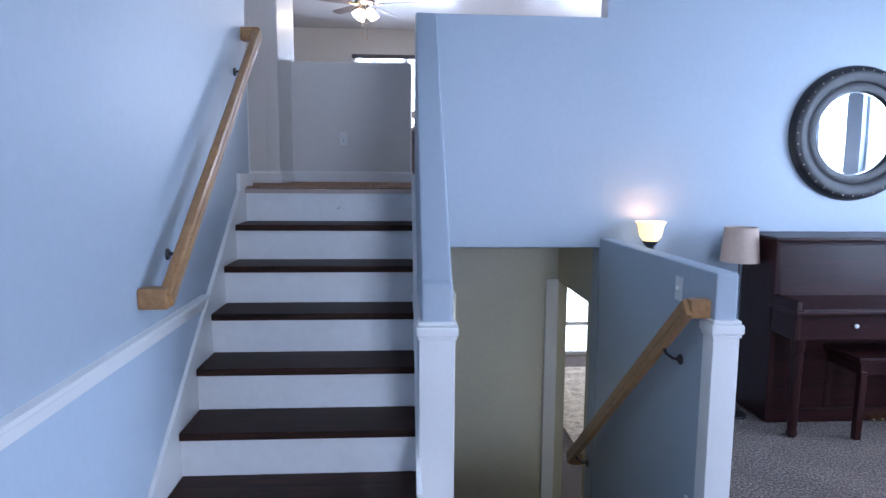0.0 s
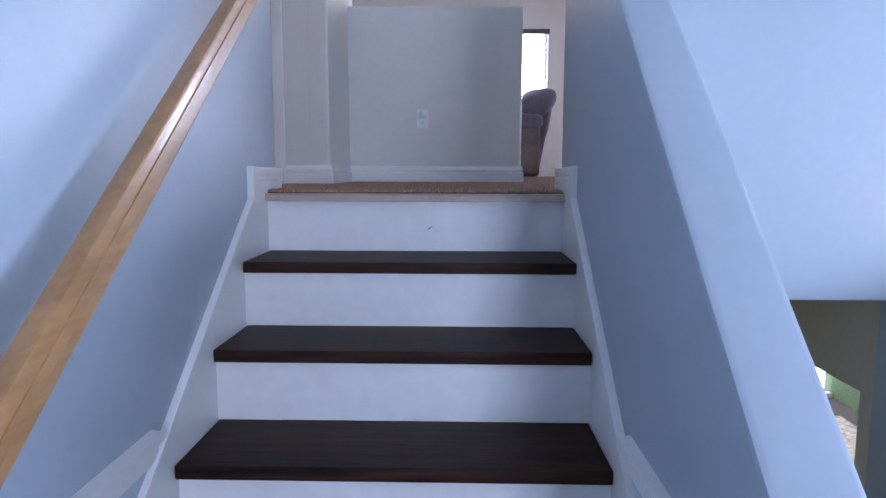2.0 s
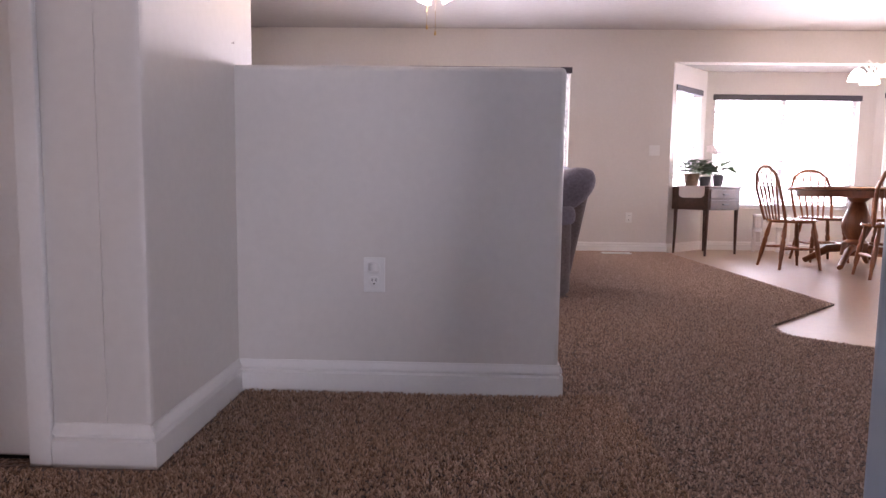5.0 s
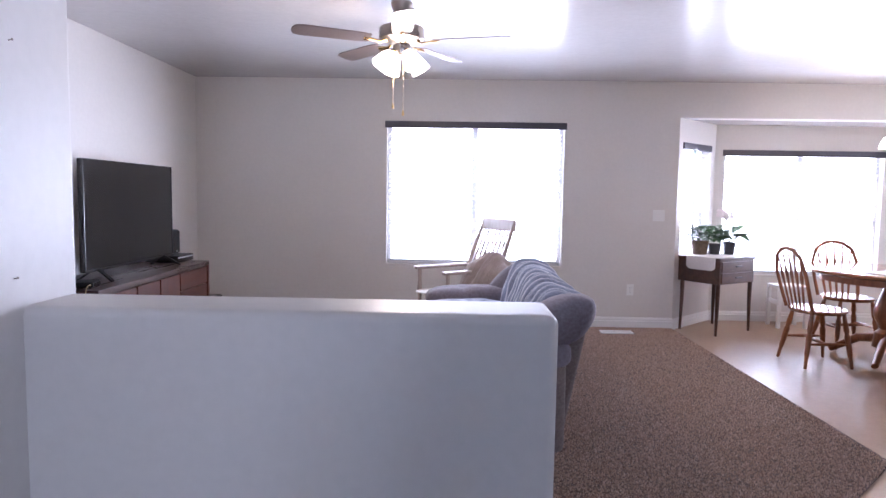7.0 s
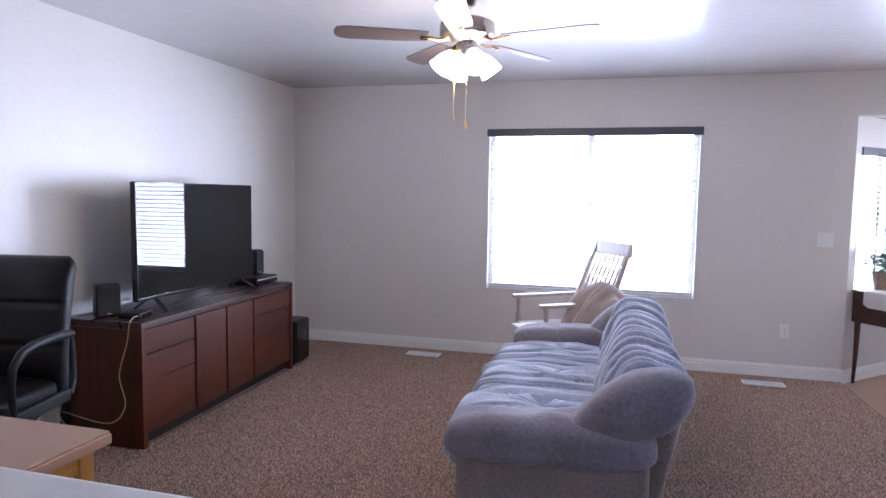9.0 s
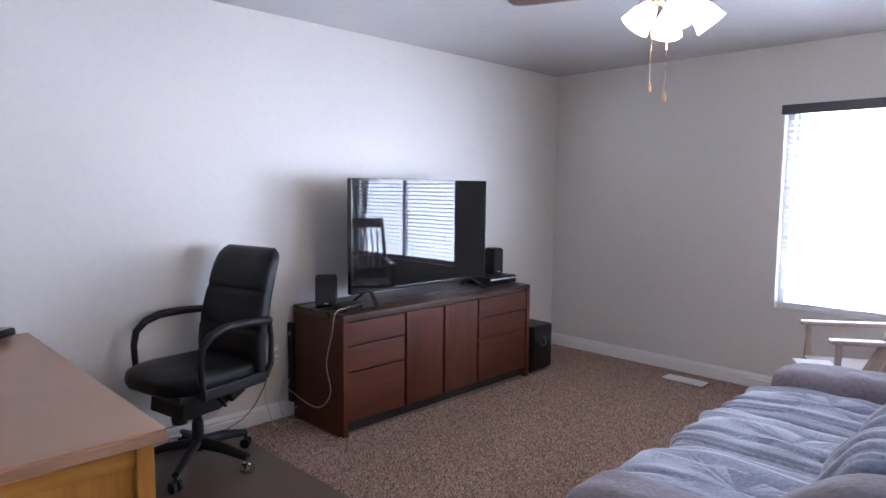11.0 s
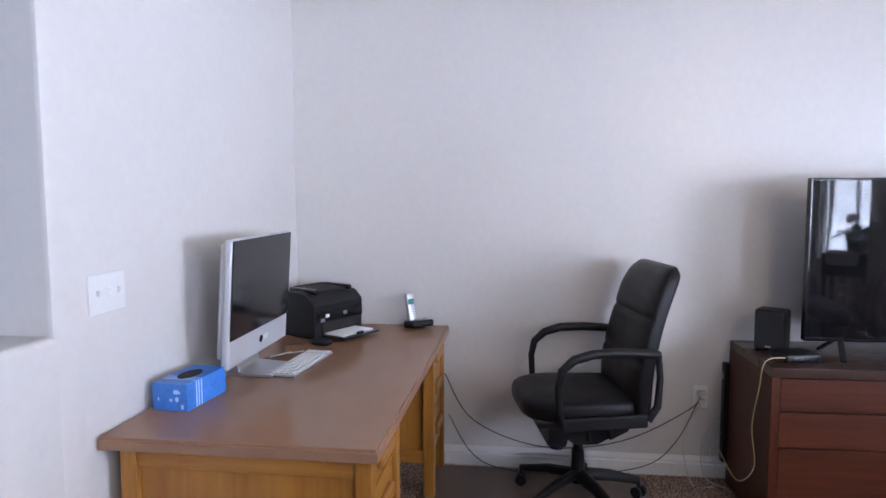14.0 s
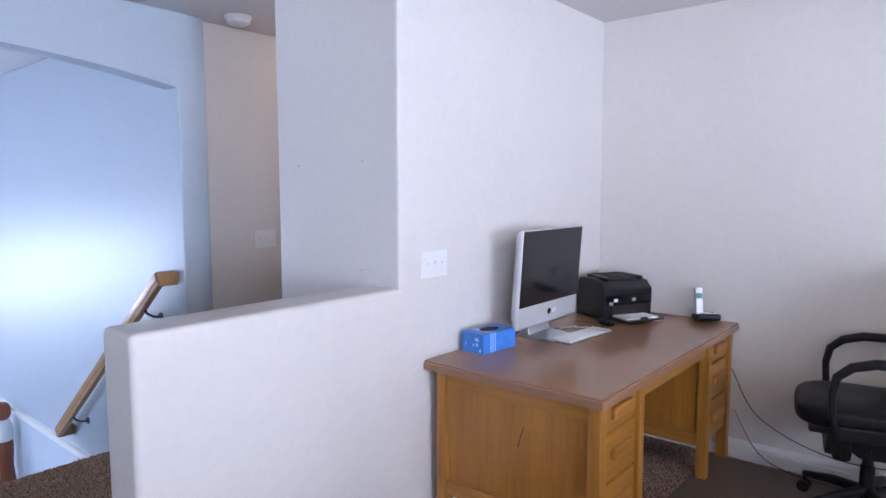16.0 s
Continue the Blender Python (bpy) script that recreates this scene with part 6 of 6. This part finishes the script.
stem = tube([(0, 0, 0.10), (-0.01, 0.0, 0.22), (-0.03, 0.0, 0.33), (-0.06, 0, 0.40), (-0.11, 0.01, 0.42)], 0.003, 6)
merge(stem, tube([(0, 0, 0.10), (0.02, 0.01, 0.24), (0.05, 0.0, 0.34), (0.10, 0, 0.39)], 0.003, 6))
part("stem", stem, LEAF_BACKLIT, orch)
for k, (x, z) in enumerate(((-0.11, 0.42), (-0.075, 0.41), (-0.045, 0.385), (0.10, 0.39), (0.06, 0.365), (0.0, 0.40))):
    fb = bmesh.new()
    for i in range(5):
        a = 2 * math.pi * i / 5
        merge(fb, moved(puff((0.05, 0.010, 0.04), 8, 6, 0.9, 0.9), Matrix.Rotation(a, 4, "Y") @ Matrix.Translation((0.025, 0, 0))))
    part("flower", moved(fb, Matrix.Translation((x, -0.01, z)) @ Matrix.Rotation(radians(20 * k), 4, "Z")), PETAL, orch, "pale pink flower")

dt = thing("dining_table", pose(4.45, 5.74, -0.012), "round cherry pedestal dining table", "dining table")
part("tabletop", lathe([(0, 0.76), (0.60, 0.76), (0.615, 0.75), (0.615, 0.735), (0.595, 0.722), (0, 0.722)], 56), CHERRY_X, dt)
part("apron", lathe([(0.53, 0.722), (0.53, 0.665), (0.51, 0.665), (0.51, 0.722)], 48), CHERRY, dt)
part("pedestal", lathe([(0.10, 0.722), (0.10, 0.66), (0.06, 0.62), (0.085, 0.55), (0.12, 0.45), (0.125, 0.38), (0.09, 0.30), (0.07, 0.27), (0.11, 0.24), (0.12, 0.12), (0, 0.12)], 28), CHERRY, dt)
for i in range(4):
    m = Matrix.Rotation(radians(45 + 90 * i), 4, "Z")
    part("foot", moved(tube([(0.08, 0, 0.19), (0.22, 0, 0.17), (0.34, 0, 0.09), (0.43, 0, 0.035)], [0.05, 0.045, 0.035, 0.032], 10, None, 0.7), m), CHERRY, dt)
pm = thing("placemat", pose(4.30, 5.50, 0.75, 0, 0, 30), "pale woven placemat on the dining table", "placemat")
part("mat", rbox(-0.2, 0.2, -0.14, 0.14, 0.0, 0.004, 0.0015), CLOTH, pm)


def dining_chair(m):
    """Bow-back dining chair with flat splats; it faces its own +y."""
    t = thing("dining_chair", m, "cherry wood bow-back dining chair with slatted back", "dining chair", "chairs round the table")
    seat = lathe([(0, 0.425), (0.20, 0.425), (0.215, 0.44), (0.21, 0.455), (0.15, 0.452), (0, 0.445)], 32)
    part("seat", moved(seat, Matrix.Diagonal((1.03, 0.98, 1, 1))), CHERRY_X, t, "polished cherry seat")
    bow = [(-0.185, -0.15, 0.44), (-0.20, -0.19, 0.58), (-0.21, -0.235, 0.74), (-0.17, -0.262, 0.865), (-0.09, -0.275, 0.925), (0, -0.28, 0.94)]
    bow += [(-x, y, z) for x, y, z in bow[-2::-1]]
    part("bow", tube(bow, 0.014, 10, None, 1.15), CHERRY, t)
    for i in range(5):
        x = -0.115 + 0.0575 * i
        zt = 0.94 - 1.6 * (x * 1.25) ** 2
        sp = prism([(-0.008, 0), (-0.011, 0.14), (-0.008, 0.22), (-0.021, 0.32), (-0.008, 0.38), (-0.006, 0.54), (0.006, 0.54), (0.008, 0.38), (0.021, 0.32), (0.008, 0.22), (0.011, 0.14), (0.008, 0)], "y", -0.004, 0.004)
        part("splat", moved(sp, Matrix.Translation((x * 0.9, -0.165, 0.445)) @ Matrix.Rotation(radians(12.5), 4, "X") @ Matrix.Rotation(radians(14 * (x / 0.115) * 0.5), 4, "Y") @ Matrix.Diagonal((1, 1, (zt - 0.445) / 0.53, 1))), CHERRY, t)
    legs = [(-0.13, -0.12, -0.20, -0.19), (0.13, -0.12, 0.20, -0.19), (-0.14, 0.13, -0.19, 0.19), (0.14, 0.13, 0.19, 0.19)]
    for a, b, c, d in legs:
        P = [Vector((a, b, 0.43)).lerp(Vector((c, d, 0.0)), f) for f in (0, 0.15, 0.3, 0.36, 0.42, 0.6, 0.75, 0.80, 1)]
        part("leg", tube(P, [0.014, 0.018, 0.022, 0.015, 0.023, 0.021, 0.019, 0.014, 0.012], 10), CHERRY, t)
    for s in (-1, 1):
        part("stretcher", tube([(s * 0.17, -0.155, 0.19), (s * 0.165, 0.0, 0.19), (s * 0.168, 0.165, 0.19)], [0.008, 0.014, 0.008], 8), CHERRY, t)
    part("stretcher", tube([(-0.165, 0.0, 0.19), (-0.05, 0.0, 0.19), (0.05, 0.0, 0.19), (0.165, 0.0, 0.19)], [0.008, 0.015, 0.015, 0.008], 8), CHERRY, t)
    return t


first = dining_chair(pose(3.795, 5.65, -0.012, 0, 0, -88))
for x, y, a in ((4.28, 5.0, -12), (4.45, 6.33, 180), (5.04, 6.20, 130), (5.22, 5.52, 75)):
    copy_thing(first, pose(x, y, -0.012, 0, 0, a))
hc = thing("step_stool", pose(4.34, 7.16, -0.012), "white painted wooden stool under the bay window", "stool")
part("top", rbox(-0.16, 0.16, -0.13, 0.13, 0.42, 0.445, 0.006), TRIM, hc)
for x in (-0.14, 0.14):
    for y in (-0.11, 0.11):
        part("leg", rbox(x - 0.018, x + 0.018, y - 0.018, y + 0.018, 0.0, 0.42, 0.004), TRIM, hc)
    part("side_rail", rbox(x - 0.01, x + 0.01, -0.10, 0.10, 0.24, 0.29, 0.003), TRIM, hc)
part("front_rail", rbox(-0.14, 0.14, -0.12, -0.10, 0.30, 0.35, 0.003), TRIM, hc)

cd = thing("chandelier", pose(4.70, 5.85, CEILING), "scrolled white chandelier with lit frosted shades", "chandelier")
part("canopy", lathe([(0, 0), (0.06, 0), (0.055, -0.025), (0.02, -0.035), (0, -0.035)], 24), TRIM, cd)
part("stem", tube([(0, 0, -0.03), (0, 0, -0.60)], 0.008, 10), TRIM, cd)
part("hub", lathe([(0, -0.55), (0.03, -0.57), (0.035, -0.62), (0.015, -0.66), (0, -0.67)], 20), TRIM, cd)
for i in range(5):
    m = Matrix.Rotation(radians(20 + 72 * i), 4, "Z")
    part("arm", moved(tube([(0.02, 0, -0.62), (0.08, 0, -0.66), (0.15, 0, -0.62), (0.19, 0, -0.555), (0.23, 0, -0.55), (0.245, 0, -0.59)], 0.007, 8), m), TRIM, cd)
    part("scroll", moved(tube([(0.15, 0, -0.60), (0.13, 0, -0.54), (0.16, 0, -0.51), (0.18, 0, -0.535), (0.165, 0, -0.55)], 0.005, 8), m), TRIM, cd)
    part("glass_shade", moved(lathe([(0.02, -0.59), (0.05, -0.61), (0.075, -0.66), (0.085, -0.695), (0.08, -0.695), (0.06, -0.645), (0, -0.62)], 20, (0.245, 0, 0)), m), BULB_GLASS, cd, "lit frosted glass shade")
cdl = bpy.data.lights.new("chandelier_bulbs", "POINT")
cdl.energy, cdl.color, cdl.shadow_soft_size = 14, (1.0, 0.78, 0.52), 0.12
new("chandelier_bulbs", cdl).location = (4.70, 5.85, CEILING - 0.80)


# ---- carpet pile where one passes closest ----
def pile_mesh(name, verts, faces, yarn):
    me = bpy.data.meshes.new(name)
    me.vertices.add(len(verts))
    me.vertices.foreach_set("co", verts.ravel())
    me.loops.add(len(faces) * 3)
    me.loops.foreach_set("vertex_index", faces.ravel())
    me.polygons.add(len(faces))
    me.polygons.foreach_set("loop_start", np.arange(len(faces)) * 3)
    me.update(calc_edges=True)
    me.materials.append(yarn)
    return tagged(new(name, me), "brown flecked carpet pile", "carpet", "", "stuff")


def far_pile(name, regions, per_metre, seed, avoid=()):
    """Coarser tufts, one small spike each, over the rest of the carpet."""
    rng = np.random.default_rng(seed)
    pts = []
    for x0, x1, y0, y1 in regions:
        k = int((x1 - x0) * (y1 - y0) * per_metre)
        pts.append(np.stack([rng.uniform(x0, x1, k), rng.uniform(y0, y1, k)], 1))
    q = np.concatenate(pts)
    keep = np.ones(len(q), bool)
    for a, b, c, d in avoid:
        keep &= ~((q[:, 0] > a) & (q[:, 0] < b) & (q[:, 1] > c) & (q[:, 1] < d))
    # inside the angled edge towards the vinyl
    keep &= (q[:, 0] < 2.32) | (q[:, 1] > 2.962 + 0.971 * (q[:, 0] - 2.37)) | (q[:, 1] < 2.716 - 0.9 * (q[:, 0] - 2.30))
    q = q[keep]
    n = len(q)
    h, w, a, t = rng.uniform(0.005, 0.011, n), rng.uniform(0.003, 0.0052, n), rng.uniform(0, 6.283, n), rng.uniform(0, 6.283, n)
    verts = np.zeros((n, 4, 3))
    for k in range(3):
        verts[:, k, 0] = q[:, 0] + w * np.cos(a + k * 2.094)
        verts[:, k, 1] = q[:, 1] + w * np.sin(a + k * 2.094)
        verts[:, k, 2] = -0.001
    verts[:, 3, 0] = q[:, 0] + 0.5 * h * np.cos(t)
    verts[:, 3, 1] = q[:, 1] + 0.5 * h * np.sin(t)
    verts[:, 3, 2] = h
    faces = ((np.arange(n) * 4)[:, None, None] + np.array([(0, 1, 3), (1, 2, 3), (2, 0, 3)])[None]).reshape(-1, 3)
    return pile_mesh(name, verts.reshape(-1, 3), faces, TUFT_FAR)


def pile(name, x0, x1, y0, y1, count, seed, z=0.0, lean=0.9, avoid=()):
    """Short twisted yarn tufts standing on the carpet, as one mesh."""
    rng = np.random.default_rng(seed)
    x = rng.uniform(x0, x1, count)
    y = rng.uniform(y0, y1, count)
    keep = np.ones(count, bool)
    for a, b, c, d in avoid:
        keep &= ~((x > a) & (x < b) & (y > c) & (y < d))
    x, y = x[keep], y[keep]
    n = len(x)
    h = rng.uniform(0.007, 0.014, n)
    w = rng.uniform(0.0013, 0.0023, n)
    a = rng.uniform(0, 2 * np.pi, n)
    t = rng.uniform(0, 2 * np.pi, n)
    l = rng.uniform(0.1, lean, n) * h
    base = np.stack([x, y, np.full(n, z - 0.001)], 1)
    tip = base + np.stack([l * np.cos(t), l * np.sin(t), h], 1)
    mid = (base + tip) / 2 + np.stack([0.25 * l * np.cos(t + 1.6), 0.25 * l * np.sin(t + 1.6), 0.1 * h], 1)
    verts = np.empty((n, 7, 3))
    for k in range(3):
        o = np.stack([w * np.cos(a + k * 2.094), w * np.sin(a + k * 2.094), np.zeros(n)], 1)
        verts[:, k] = base + o * 0.9
        verts[:, 3 + k] = mid + o * 1.25
    verts[:, 6] = tip
    i = (np.arange(n) * 7)[:, None]
    tris = np.array([(0, 1, 4), (0, 4, 3), (1, 2, 5), (1, 5, 4), (2, 0, 3), (2, 3, 5), (3, 4, 6), (4, 5, 6), (5, 3, 6)])
    faces = (i[:, :, None] + tris[None]).reshape(-1, 3)
    return pile_mesh(name, verts.reshape(-1, 3), faces, TUFT)


def tuft_mat(name, dark, low, high, pale):
    m = bpy.data.materials.new(name)
    m.use_nodes = True
    N, L = m.node_tree.nodes, m.node_tree.links
    p = N["Principled BSDF"]
    p.inputs["Roughness"].default_value = 0.9
    p.inputs["Specular IOR Level"].default_value = 0.1
    g = N.new("ShaderNodeNewGeometry")
    r = N.new("ShaderNodeValToRGB")
    e = r.color_ramp.elements
    e[0].position, e[0].color = 0.0, (*dark, 1)
    e[1].position, e[1].color = 1.0, (*pale, 1)
    e.new(0.35).color = (*low, 1)
    e.new(0.75).color = (*high, 1)
    L.new(g.outputs["Random Per Island"], r.inputs[0])
    L.new(r.outputs[0], p.inputs["Base Color"])
    return m


TUFT = tuft_mat("carpet_yarn", (0.235, 0.143, 0.095), (0.415, 0.270, 0.187), (0.53, 0.362, 0.260), (0.67, 0.495, 0.38))
TUFT_FAR = tuft_mat("carpet_yarn_far", (0.21, 0.138, 0.106), (0.35, 0.236, 0.182), (0.445, 0.312, 0.244), (0.58, 0.435, 0.35))
pile("carpet_pile", -0.9, 1.25, 0.0, 1.72, 100000, 5, avoid=((-0.9, -0.02, 0.0, 0.115), (1.045, 1.25, 0.0, 0.19), (-0.9, 0.026, 1.075, 1.72)))
far_pile("carpet_pile", [(1.25, 3.04, 0.18, 1.92), (WEST, 3.04, 1.92, NORTH - 0.02), (1.09, 1.25, 1.72, 1.92)], 15500, 6,
         avoid=((-1.72, -0.46, 2.62, 3.72), (-1.76, -1.26, 4.1, 5.9), (0.66, 1.42, 3.65, 5.45), (-0.55, -0.2, 6.58, 6.74), (2.27, 2.60, 6.54, 6.70), (-1.8, 0.02, 1.9, 1.93), (-1.73, -1.27, 5.93, 6.19)))
